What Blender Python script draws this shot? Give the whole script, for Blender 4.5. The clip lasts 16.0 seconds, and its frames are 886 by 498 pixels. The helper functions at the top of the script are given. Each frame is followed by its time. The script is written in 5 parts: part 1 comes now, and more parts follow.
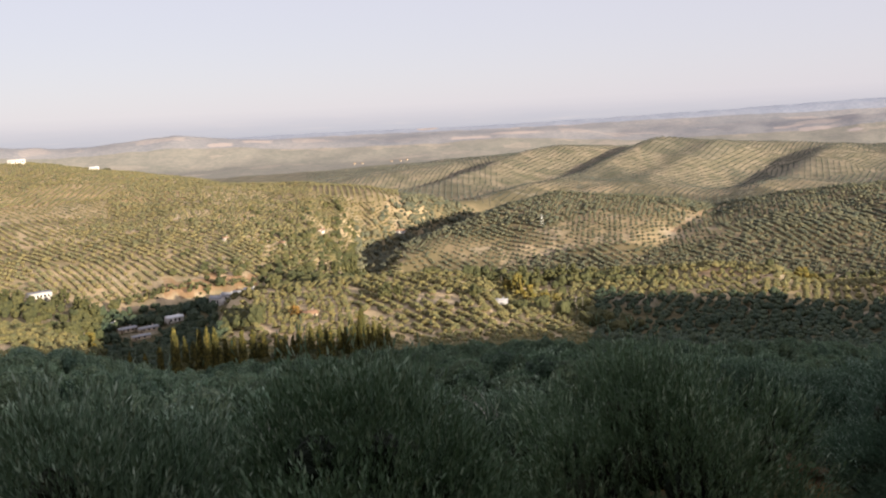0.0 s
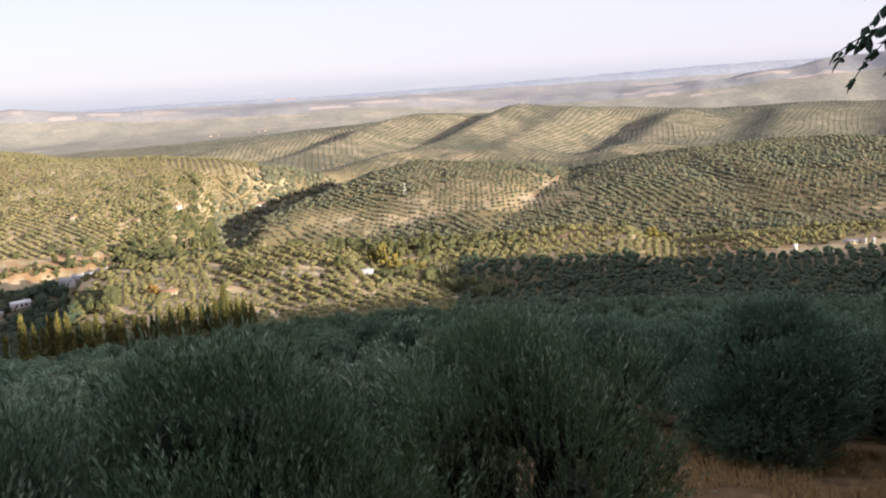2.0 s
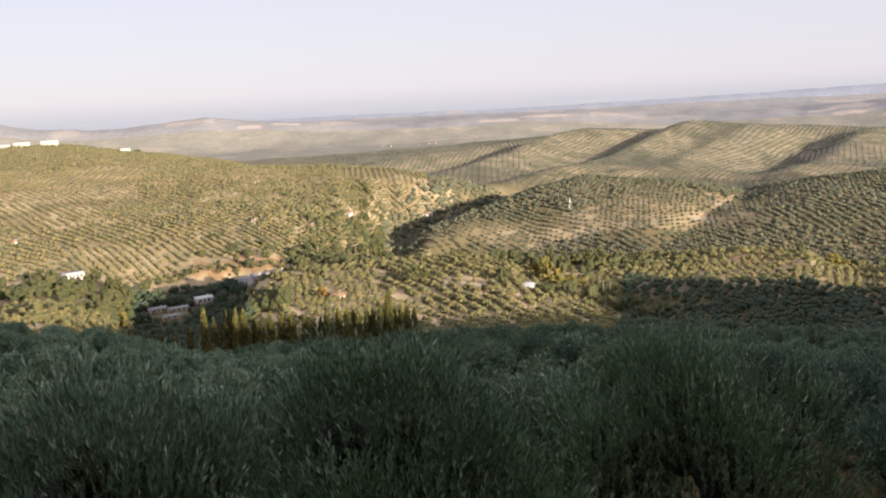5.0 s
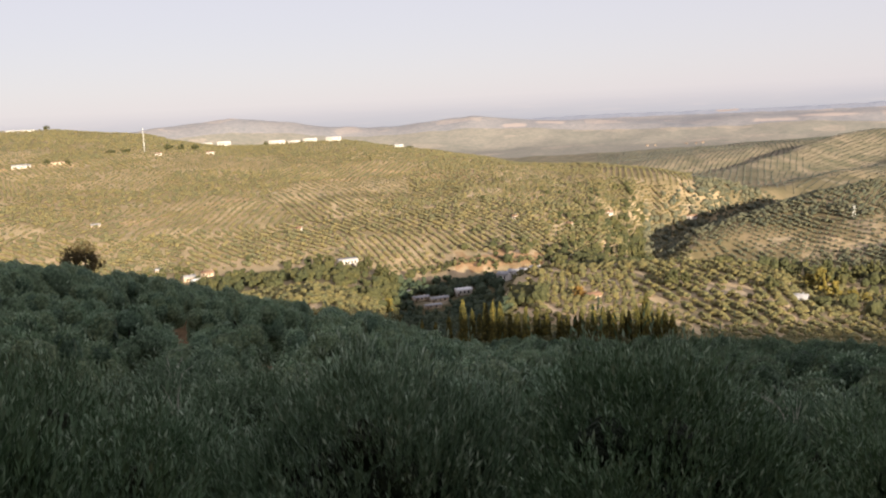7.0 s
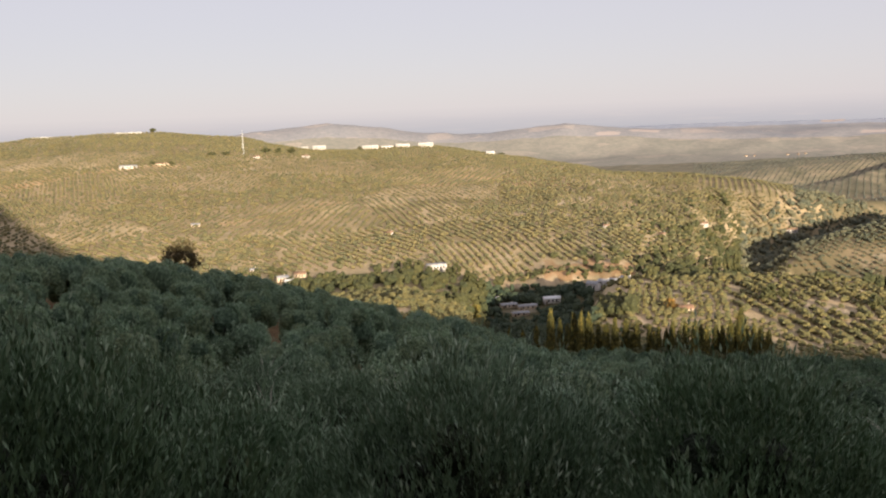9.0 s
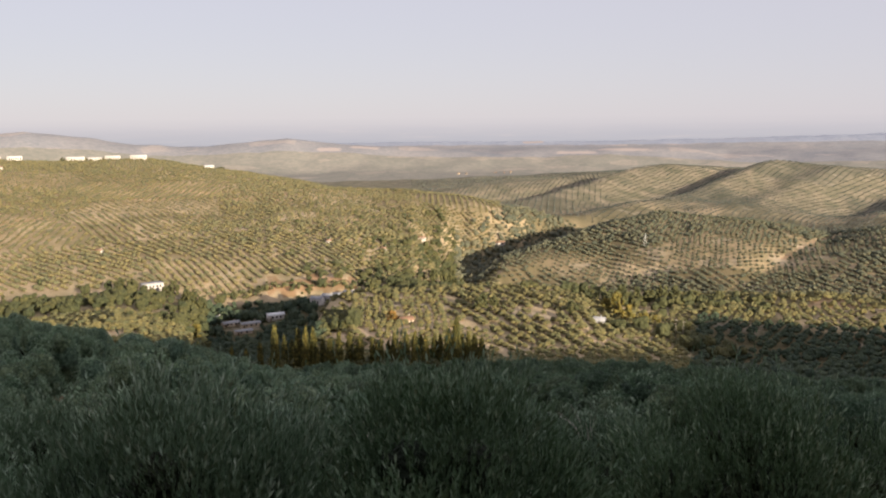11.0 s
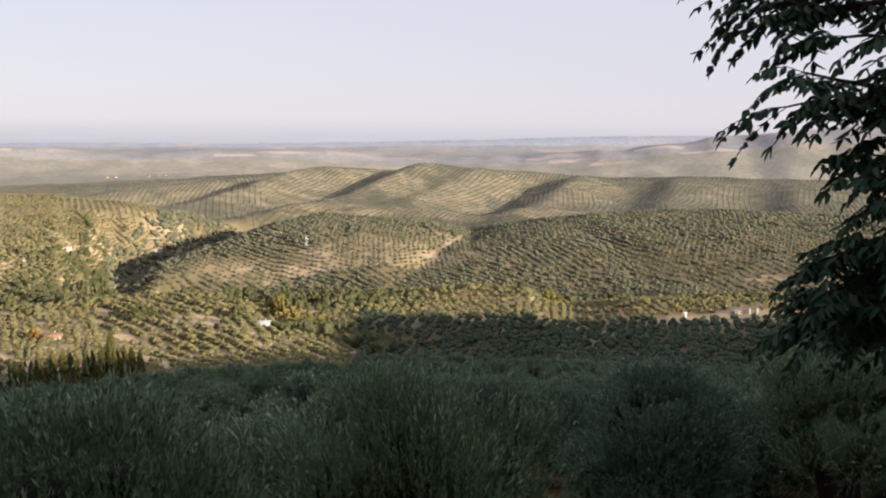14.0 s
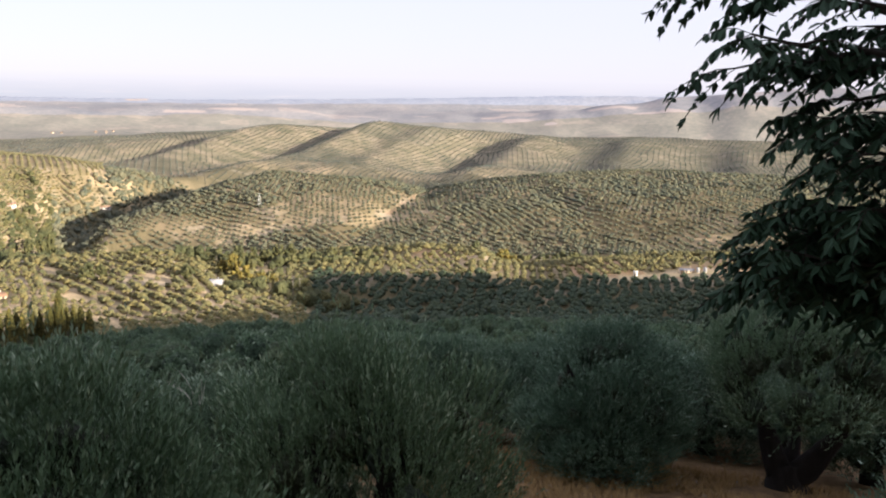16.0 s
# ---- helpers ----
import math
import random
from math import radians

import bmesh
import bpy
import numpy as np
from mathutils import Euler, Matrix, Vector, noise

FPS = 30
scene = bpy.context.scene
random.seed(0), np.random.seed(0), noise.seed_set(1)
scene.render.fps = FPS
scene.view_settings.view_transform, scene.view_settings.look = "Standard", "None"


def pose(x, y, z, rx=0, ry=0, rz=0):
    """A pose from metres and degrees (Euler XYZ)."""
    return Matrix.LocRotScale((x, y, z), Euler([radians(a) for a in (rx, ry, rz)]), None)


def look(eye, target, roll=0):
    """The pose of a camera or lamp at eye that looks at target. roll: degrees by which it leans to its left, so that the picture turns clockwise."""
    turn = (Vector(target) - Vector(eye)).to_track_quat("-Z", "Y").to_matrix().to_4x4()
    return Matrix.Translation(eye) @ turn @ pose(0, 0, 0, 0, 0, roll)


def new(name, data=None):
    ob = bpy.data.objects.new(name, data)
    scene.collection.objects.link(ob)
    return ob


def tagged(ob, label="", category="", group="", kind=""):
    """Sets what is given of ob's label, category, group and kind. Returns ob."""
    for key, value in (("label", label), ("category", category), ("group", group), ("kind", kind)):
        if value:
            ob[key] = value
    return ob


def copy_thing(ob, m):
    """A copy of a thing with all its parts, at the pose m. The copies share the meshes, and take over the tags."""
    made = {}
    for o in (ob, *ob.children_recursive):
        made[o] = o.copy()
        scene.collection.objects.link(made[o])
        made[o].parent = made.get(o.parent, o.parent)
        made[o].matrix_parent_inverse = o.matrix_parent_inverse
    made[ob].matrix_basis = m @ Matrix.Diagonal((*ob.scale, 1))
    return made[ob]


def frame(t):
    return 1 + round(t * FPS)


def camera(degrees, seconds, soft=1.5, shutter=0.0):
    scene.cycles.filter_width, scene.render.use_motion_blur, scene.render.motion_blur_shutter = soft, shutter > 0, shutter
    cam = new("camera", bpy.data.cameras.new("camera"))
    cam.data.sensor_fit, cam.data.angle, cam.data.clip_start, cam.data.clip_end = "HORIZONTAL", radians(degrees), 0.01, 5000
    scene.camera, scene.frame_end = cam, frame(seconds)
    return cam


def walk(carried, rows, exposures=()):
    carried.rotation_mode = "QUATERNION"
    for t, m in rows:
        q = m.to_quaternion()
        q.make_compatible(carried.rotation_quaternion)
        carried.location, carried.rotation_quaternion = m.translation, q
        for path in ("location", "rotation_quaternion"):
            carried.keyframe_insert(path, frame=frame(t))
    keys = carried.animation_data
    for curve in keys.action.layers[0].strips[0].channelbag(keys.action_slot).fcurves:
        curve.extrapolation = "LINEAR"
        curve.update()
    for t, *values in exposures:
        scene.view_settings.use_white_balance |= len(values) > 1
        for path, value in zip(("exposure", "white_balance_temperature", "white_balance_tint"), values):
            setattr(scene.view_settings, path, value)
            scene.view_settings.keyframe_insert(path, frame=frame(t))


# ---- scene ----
# A carried camera that turns on the spot: the eye swings on an arm's length round the body.
cam = camera(53.9, 16.0, soft=2.1)
ARM = 0.42
TURNS = [
    (0.0, 81.03, 2.64, -0.02),
    (0.5, 80.78, 2.83, -2.59),
    (1.0, 80.17, 1.8, -4.89),
    (1.5, 79.23, 2.59, -8.47),
    (2.0, 78.6, 3.06, -9.15),
    (2.5, 78.83, 2.19, -8.34),
    (3.0, 79.51, 1.56, -5.49),
    (3.5, 79.89, 2.29, -1.75),
    (6.0, 80.15, 1.95, 7.28),
    (6.5, 80.27, 2.54, 13.8),
    (7.0, 80.68, 2.7, 18.88),
    (7.5, 80.93, 2.31, 22.35),
    (8.0, 81.23, 2.89, 26.73),
    (10.5, 81.93, 0.48, 12.86),
    (11.0, 81.97, 0.43, 6.9),
    (11.5, 81.78, 0.31, 3.73),
    (12.0, 82.0, 0.31, -1.74),
    (12.5, 82.7, 0.41, -6.99),
    (13.0, 82.12, 0.31, -10.61),
    (13.5, 82.13, -0.16, -13.42),
    (14.0, 82.16, -0.48, -15.11),
    (14.5, 82.02, -0.11, -15.26),
    (15.0, 81.09, 0.03, -15.63),
    (15.5, 80.68, -0.4, -15.98),
    (16.0, 79.51, -1.1, -18.04),
]


def eye_pose(t, rx, ry, rz):
    a = radians(-rz)
    return (t, pose(ARM * math.sin(a), ARM * (math.cos(a) - 1), 0, rx, ry, rz))


EXPOSURES = [(0, 1.0, 6400, 11), (1.0, 1.02, 6400, 11), (1.5, 1.22, 6250, 11), (2.0, 1.32, 6150, 11), (2.5, 1.32, 6100, 11), (3.0, 1.3, 6150, 11), (3.5, 1.22, 6250, 11),
             (6.0, 1.1, 6450, 11), (7.0, 1.0, 6600, 11), (8.0, 0.87, 6700, 11), (10.5, 0.86, 6500, 11), (11.5, 0.83, 6420, 11), (12.5, 0.89, 6320, 10), (13.5, 1.03, 6350, 10),
             (14.5, 1.1, 6350, 11), (15.5, 1.28, 6300, 11), (16.0, 1.38, 6100, 11)]
walk(cam, [eye_pose(*r) for r in TURNS], EXPOSURES)

# ---- light ----
SUN_AZ, SUN_EL = 140.0, 11.3          # degrees clockwise from +y, degrees above the horizon
world = bpy.data.worlds.new("evening_sky")
scene.world = world
world.use_nodes = True
wn = world.node_tree.nodes
sky = wn.new("ShaderNodeTexSky")
sky.sky_type, sky.sun_disc = "NISHITA", False
sky.sun_elevation, sky.sun_rotation = radians(SUN_EL), radians(SUN_AZ)
sky.altitude, sky.air_density, sky.dust_density, sky.ozone_density = 400, 1.0, 0.5, 2.0
wn["Background"].inputs["Strength"].default_value = 0.08
world.node_tree.links.new(sky.outputs[0], wn["Background"].inputs["Color"])
# the even white of summer haze, all round
veil = wn.new("ShaderNodeBackground")
veil.inputs["Color"].default_value, veil.inputs["Strength"].default_value = (0.8, 0.755, 0.835, 1), 0.475
both = wn.new("ShaderNodeMixShader")
both.inputs[0].default_value = 0.84
world.node_tree.links.new(wn["Background"].outputs[0], both.inputs[1])
world.node_tree.links.new(veil.outputs[0], both.inputs[2])
world.node_tree.links.new(both.outputs[0], wn["World Output"].inputs["Surface"])
sun_data = bpy.data.lights.new("sun", "SUN")
sun_data.energy, sun_data.angle, sun_data.color = 4.9, radians(0.42), (1.0, 0.85, 0.65)
sun = new("sun", sun_data)
sa, se = radians(SUN_AZ), radians(SUN_EL)
sun.matrix_world = look((math.sin(sa) * 900, math.cos(sa) * 900, math.tan(se) * 900), (0, 0, 0))


# ---- materials ----
class Nodes:
    """A small writer of node materials."""

    def __init__(self, name):
        self.mat = bpy.data.materials.new(name)
        self.mat.use_nodes = True
        self.tree = self.mat.node_tree
        self.bsdf = self.tree.nodes["Principled BSDF"]

    def add(self, kind, **values):
        node = self.tree.nodes.new(kind)
        for key, value in values.items():
            node.inputs[key].default_value = value
        return node

    def link(self, a, b):
        self.tree.links.new(a, b)

    def coords(self):
        return self.add("ShaderNodeNewGeometry").outputs["Position"]

    def noise(self, scale, detail=4.0, rough=0.55, vector=None):
        n = self.add("ShaderNodeTexNoise", Scale=scale, Detail=detail, Roughness=rough)
        self.link(vector or self.coords(), n.inputs["Vector"])
        return n.outputs["Fac"]

    def ramp(self, fac, stops):
        r = self.add("ShaderNodeValToRGB")
        el = r.color_ramp.elements
        while len(el) < len(stops):
            el.new(0.5)
        for e, (pos, col) in zip(el, stops):
            e.position, e.color = pos, (*col, 1)
        self.link(fac, r.inputs["Fac"])
        return r.outputs["Color"]

    def mix(self, fac, a, b, kind="MIX"):
        m = self.tree.nodes.new("ShaderNodeMixRGB")
        m.blend_type = kind
        for sock, v in ((m.inputs[0], fac), (m.inputs[1], a), (m.inputs[2], b)):
            if isinstance(v, (int, float)):
                sock.default_value = v
            elif isinstance(v, tuple):
                sock.default_value = (*v, 1)
            else:
                self.link(v, sock)
        return m.outputs[0]

    def attr(self, name):
        a = self.add("ShaderNodeAttribute")
        a.attribute_name = name
        return a.outputs["Fac"]

    def island(self):
        return self.add("ShaderNodeNewGeometry").outputs["Random Per Island"]

    def chance(self):
        return self.add("ShaderNodeObjectInfo").outputs["Random"]

    def done(self, color, rough=0.8, bump=None, strength=0.3, distance=0.05, spec=0.3):
        b = self.bsdf
        if isinstance(color, tuple):
            b.inputs["Base Color"].default_value = (*color, 1)
        else:
            self.link(color, b.inputs["Base Color"])
        b.inputs["Roughness"].default_value = rough
        b.inputs["Specular IOR Level"].default_value = spec
        if bump is not None:
            n = self.add("ShaderNodeBump", Strength=strength, Distance=distance)
            self.link(bump, n.inputs["Height"])
            self.link(n.outputs[0], b.inputs["Normal"])
        return self.mat


def leaf_material(name, dark, mid, pale, rough=0.55):
    m = Nodes(name)
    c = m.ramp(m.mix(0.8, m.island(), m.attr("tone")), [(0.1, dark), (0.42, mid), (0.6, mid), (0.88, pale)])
    tint = m.ramp(m.chance(), [(0.0, (0.82, 0.88, 0.86)), (1.0, (1.12, 1.1, 1.02))])
    c = m.mix(1.0, c, tint, "MULTIPLY")
    return m.done(c, rough, spec=0.35)


def crown_material(name, dark, mid, pale, grain=1.2):
    m = Nodes(name)
    c = m.ramp(m.noise(grain, 3), [(0.3, dark), (0.55, mid), (0.75, pale)])
    tint = m.ramp(m.island(), [(0.0, (0.72, 0.8, 0.82)), (1.0, (1.2, 1.1, 0.95))])
    c = m.mix(1.0, c, tint, "MULTIPLY")
    return m.done(c, 0.75, m.noise(grain * 2.5, 4), 0.8, 0.4, spec=0.2)


def soil_material():
    """Dry calcareous soil: weedy to pale by the parcel, with bare streaks, straw and stones."""
    m = Nodes("dry_soil")
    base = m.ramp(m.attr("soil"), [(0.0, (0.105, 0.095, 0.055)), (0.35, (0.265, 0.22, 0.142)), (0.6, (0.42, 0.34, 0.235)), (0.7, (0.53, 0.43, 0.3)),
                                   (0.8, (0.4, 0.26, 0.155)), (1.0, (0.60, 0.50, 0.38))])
    patch = m.ramp(m.noise(0.03, 5), [(0.3, (0.68, 0.72, 0.62)), (0.7, (1.2, 1.15, 1.1))])
    fine = m.ramp(m.noise(1.3, 6, 0.7), [(0.3, (0.7, 0.7, 0.66)), (0.7, (1.25, 1.2, 1.15))])
    bare = m.ramp(m.noise(0.022, 6, 0.7), [(0.56, (0.0, 0.0, 0.0)), (0.64, (1.0, 1.0, 1.0))])
    c = m.mix(1.0, m.mix(1.0, base, patch, "MULTIPLY"), fine, "MULTIPLY")
    c = m.mix(m.mix(1.0, bare, (0.4, 0.4, 0.4), "MULTIPLY"), c, (0.5, 0.425, 0.33))
    # greyed with distance: haze in the air mixed into the soil colour
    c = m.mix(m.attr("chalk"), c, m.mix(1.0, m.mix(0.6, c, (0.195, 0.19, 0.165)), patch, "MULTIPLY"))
    # near soil is browner, and darkened for the shade on the near slope
    near = m.attr("trodden")
    c = m.mix(near, c, m.mix(1.0, m.ramp(m.noise(2.5, 7, 0.75), [(0.3, (0.085, 0.06, 0.036)), (0.55, (0.185, 0.125, 0.068)), (0.8, (0.33, 0.22, 0.12))]), fine, "MULTIPLY"))
    return m.done(c, 0.95, m.noise(2.0, 6, 0.7), 0.6, 0.3, spec=0.1)


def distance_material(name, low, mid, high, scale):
    """Far land with the evening haze mixed into its colours: a patchwork of fields, scrub and bare slopes."""
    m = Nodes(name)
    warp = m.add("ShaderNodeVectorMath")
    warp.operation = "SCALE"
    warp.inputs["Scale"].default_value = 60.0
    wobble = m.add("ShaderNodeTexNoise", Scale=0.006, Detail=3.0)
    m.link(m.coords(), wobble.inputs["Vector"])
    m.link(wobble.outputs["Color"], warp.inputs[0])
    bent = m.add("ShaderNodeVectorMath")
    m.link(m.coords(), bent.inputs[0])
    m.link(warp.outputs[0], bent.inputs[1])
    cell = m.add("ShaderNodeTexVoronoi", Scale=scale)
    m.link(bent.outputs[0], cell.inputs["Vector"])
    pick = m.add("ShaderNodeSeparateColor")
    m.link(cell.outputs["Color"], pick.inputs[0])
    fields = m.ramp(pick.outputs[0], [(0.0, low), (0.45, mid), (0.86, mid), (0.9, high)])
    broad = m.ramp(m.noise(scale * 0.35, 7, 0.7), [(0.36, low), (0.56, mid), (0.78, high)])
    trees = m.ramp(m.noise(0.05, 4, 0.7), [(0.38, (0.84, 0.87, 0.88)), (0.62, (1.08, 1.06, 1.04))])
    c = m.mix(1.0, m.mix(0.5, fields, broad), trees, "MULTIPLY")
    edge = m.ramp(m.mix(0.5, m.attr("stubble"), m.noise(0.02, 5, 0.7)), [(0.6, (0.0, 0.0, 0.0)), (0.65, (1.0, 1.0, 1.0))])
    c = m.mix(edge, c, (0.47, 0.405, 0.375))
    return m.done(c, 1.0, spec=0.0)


def plain_material(name, color, rough=0.7, spread=0.25, scale=3.0, bump=0.2):
    m = Nodes(name)
    lo = tuple(v * (1 - spread) for v in color)
    hi = tuple(min(1, v * (1 + spread)) for v in color)
    c = m.mix(0.5, m.ramp(m.noise(scale, 5), [(0.3, lo), (0.7, hi)]), m.ramp(m.noise(scale * 9, 3), [(0.3, lo), (0.7, hi)]))
    return m.done(c, rough, m.noise(scale * 12, 4), bump, 0.02)


SOIL = soil_material()
# paler and bluer with distance, in place of haze in the air
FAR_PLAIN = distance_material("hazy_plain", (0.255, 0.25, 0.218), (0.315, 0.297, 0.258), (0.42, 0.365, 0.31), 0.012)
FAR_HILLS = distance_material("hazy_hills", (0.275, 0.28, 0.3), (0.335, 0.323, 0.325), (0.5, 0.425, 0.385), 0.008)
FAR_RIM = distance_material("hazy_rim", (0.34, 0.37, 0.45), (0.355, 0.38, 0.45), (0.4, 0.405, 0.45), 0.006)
# near leaves: dark ends deepened for the shade in gaps between shoots
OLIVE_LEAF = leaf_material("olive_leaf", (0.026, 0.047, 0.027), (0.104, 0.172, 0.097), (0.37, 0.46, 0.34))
# brighter copy of the leaf: stronger light on the left slope put into colour
OLIVE_LIT = leaf_material("silver_olive_leaf", (0.054, 0.086, 0.052), (0.195, 0.285, 0.176), (0.46, 0.56, 0.42))
# darker leaf: partly the tree's own green, partly deep shade put into colour
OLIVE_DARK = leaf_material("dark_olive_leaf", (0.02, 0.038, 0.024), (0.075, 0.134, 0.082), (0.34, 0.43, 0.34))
# near-black masses that paint the shade inside the front crowns
OLIVE_CORE_SHADE = crown_material("olive_inner", (0.014, 0.02, 0.011), (0.028, 0.04, 0.022), (0.05, 0.068, 0.038), 2.2)
OLIVE_BOUGH = crown_material("olive_bough", (0.022, 0.038, 0.022), (0.074, 0.116, 0.066), (0.145, 0.2, 0.122), 5.0)
# boughs lightened the same way for the left slope
LIT_BOUGH = crown_material("silver_olive_bough", (0.036, 0.06, 0.037), (0.135, 0.2, 0.125), (0.26, 0.34, 0.22), 5.0)
# paler leaf: partly the tree's own silver, partly brighter light put into colour
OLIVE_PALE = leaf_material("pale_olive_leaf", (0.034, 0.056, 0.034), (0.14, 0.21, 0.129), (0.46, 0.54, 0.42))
OLIVE_FAR = crown_material("olive_crown", (0.095, 0.09, 0.042), (0.165, 0.153, 0.07), (0.235, 0.21, 0.1))
OLIVE_GREY = crown_material("silver_olive_crown", (0.066, 0.07, 0.047), (0.122, 0.127, 0.086), (0.185, 0.188, 0.132))
# bright, even crowns: sun glare and haze of the left hill put into colour
OLIVE_SUNLIT = crown_material("golden_olive_crown", (0.135, 0.124, 0.064), (0.178, 0.163, 0.084), (0.22, 0.2, 0.107))
# shaded copy of the crowns: valley and hollow shade put into the green
OLIVE_SHADED = crown_material("green_olive_crown", (0.028, 0.041, 0.025), (0.057, 0.08, 0.05), (0.108, 0.138, 0.088))
# far crowns greyed: haze before the distant hill put into their colour
OLIVE_HAZED = crown_material("dusty_olive_crown", (0.085, 0.094, 0.083), (0.113, 0.122, 0.104), (0.15, 0.156, 0.132), 0.5)
LEAFY_FAR = crown_material("broadleaf_crown", (0.042, 0.048, 0.023), (0.08, 0.084, 0.037), (0.135, 0.128, 0.055), 0.9)
# lighter crowns: the ravine's haze put into their colour
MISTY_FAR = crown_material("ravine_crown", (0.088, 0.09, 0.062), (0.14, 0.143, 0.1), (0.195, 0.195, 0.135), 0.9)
# brown crest crowns, lightened for the sun that reaches them
SUNLIT_CROWN = crown_material("dry_brown_crown", (0.06, 0.048, 0.024), (0.12, 0.095, 0.045), (0.19, 0.15, 0.075), 0.9)
GOLD_FAR = crown_material("yellowing_crown", (0.085, 0.074, 0.02), (0.165, 0.138, 0.036), (0.245, 0.198, 0.06), 0.9)
ORANGE_FAR = crown_material("orange_crown", (0.13, 0.075, 0.02), (0.21, 0.125, 0.035), (0.28, 0.175, 0.055), 0.9)
BARK = plain_material("olive_bark", (0.014, 0.012, 0.01), 0.95, 0.5, 6.0, 0.8)
CYPRESS = crown_material("cypress_green", (0.026, 0.03, 0.011), (0.085, 0.081, 0.023), (0.205, 0.165, 0.046))

# ---- the ground: one sheet, drawn up by its ridge and valley lines ----
AZ_STEP = 0.25
RIDGE_U = 450.0


def lerp(az, pairs):
    """A table over the azimuth in degrees; behind the eye it runs from its right end round to its left end."""
    xs = [p[0] for p in pairs] + [pairs[0][0] + 360]
    ys = [p[1] for p in pairs] + [pairs[0][1]]
    az = np.where(az < xs[0], az + 360, az)
    return np.interp(az, xs, ys)


NEAR_D = [(-60, 150), (-40, 140), (-28, 130), (-15, 118), (0, 110), (48, 110)]
NEAR_EL = [(-60, -7.0), (-54, -7.4), (-46, -8.4), (-38, -10.0), (-32, -11.8), (-24.5, -13.4), (-18.7, -15.5), (-10, -15.6),
           (0, -15.3), (15, -15.3), (25, -14.9), (36, -14.6), (48, -14.4)]
FOOT_D = [(-60, 430), (-36, 420), (-28, 430), (-23, 450), (-19, 470), (-15, 425), (-13, 395), (6, 395), (8, 410), (12, 480), (21, 480), (26, 440), (29, 420), (48, 420)]
FOOT_Z = [(-60, -98), (-46, -97), (-36, -93), (-28, -89), (-24, -101), (-22, -126), (-20, -131), (-17.5, -128), (-15, -103), (-13, -101), (6, -104), (8, -107), (12, -125), (21, -125), (26, -115), (29, -110), (48, -109)]
KNOLL_D = [(-60, 560), (-28, 540), (-22, 590), (-16, 585), (-14.5, 520), (-13, 505), (-4, 525), (0, 525), (4, 480), (8, 500), (12, 560), (21, 560), (24, 540), (29, 480), (48, 480)]
KNOLL_Z = [(-60, -114), (-36, -112), (-28, -107), (-24, -121), (-22.3, -141), (-19, -142), (-16, -135), (-14.5, -106), (-13, -100.5), (-9, -101), (-4, -100.5),
           (0, -100.5), (2, -103), (4, -109), (8, -114), (12, -122), (16, -121), (21, -119), (24, -124.5), (29, -114), (36, -112), (48, -111)]
STRIP_D = [(-60, 700), (-24, 690), (-13, 690), (-9, 650), (0, 640), (8, 665), (12, 640), (17, 640), (20.8, 600), (22, 610), (24, 640), (29, 620), (48, 620)]
STRIP_Z = [(-60, -123), (-26, -120), (-22, -138), (-13, -137), (-9, -124), (0, -122), (4, -124), (8, -130), (12, -124), (16, -121.5), (20.8, -117.7), (22, -125), (24, -131.5), (29, -121), (37, -111.5), (48, -108)]
VALE_D = [(-60, 820), (-19, 820), (-9, 800), (-5, 790), (-3, 850), (48, 850)]
VALE_Z = [(-60, -114), (-19, -116), (-13, -125), (-9, -135), (-7, -150), (-5, -162), (-3, -162), (12, -159), (21, -161), (30, -159), (48, -150)]
MID_D = [(-60, 1000), (-19, 990), (-9, 900), (-7, 850), (-5, 840), (-3, 885), (0.3, 950), (4, 1030), (48, 1060)]
MID_Z = [(-60, -99), (-43, -97), (-25, -102), (-17.5, -106), (-13, -113), (-9, -127), (-7, -154), (-5.3, -168), (-4.3, -160), (-3, -148), (0.3, -145),
         (4, -136), (7, -132), (12, -135), (15, -142), (17, -144), (21, -137), (26, -131), (37, -128), (48, -128)]
CREST_D = [(-60, 1250), (-19, 1200), (-9, 1060), (-7, 970), (-6, 930), (-5, 910), (-4, 915), (-2.8, 945), (0.3, 1020), (4, 1120),
           (7, 1200), (17, 1220), (24, 1270), (37, 1320), (48, 1320)]
CREST_Z = [(-60, -80), (-50, -72), (-43, -70), (-37, -76), (-31, -84), (-25, -85), (-17.5, -96), (-13, -104), (-9, -114), (-7, -148), (-6, -164), (-5, -166),
           (-4, -158), (-2.8, -144), (0.3, -138), (4, -126), (7, -119), (11.4, -126), (15, -135), (17.3, -145), (20.6, -133), (24.3, -122),
           (30, -115), (37, -115), (42, -119), (48, -119)]
GORGE_D = [(-60, 1500), (-19, 1400), (-9, 1210), (-7, 1120), (-5, 1070), (-4, 1100), (-2.8, 1140), (0, 1270), (2, 1380), (7, 1500), (48, 1500)]
GORGE_Z = [(-60, -55), (-50, -45), (-43, -42), (-37, -52), (-31, -66), (-25, -69), (-17.5, -89), (-9, -106), (-7, -128), (-5.5, -172), (-4, -185), (2, -185), (7, -180), (48, -175)]
SADDLE_D = [(-60, 1800), (-43, 1800), (-33, 1700), (-25, 1700), (-17.5, 1550), (-9, 1350), (-5, 1300), (-2, 1300), (0, 1400), (2, 1500), (4, 1600), (7, 1700), (48, 1700)]
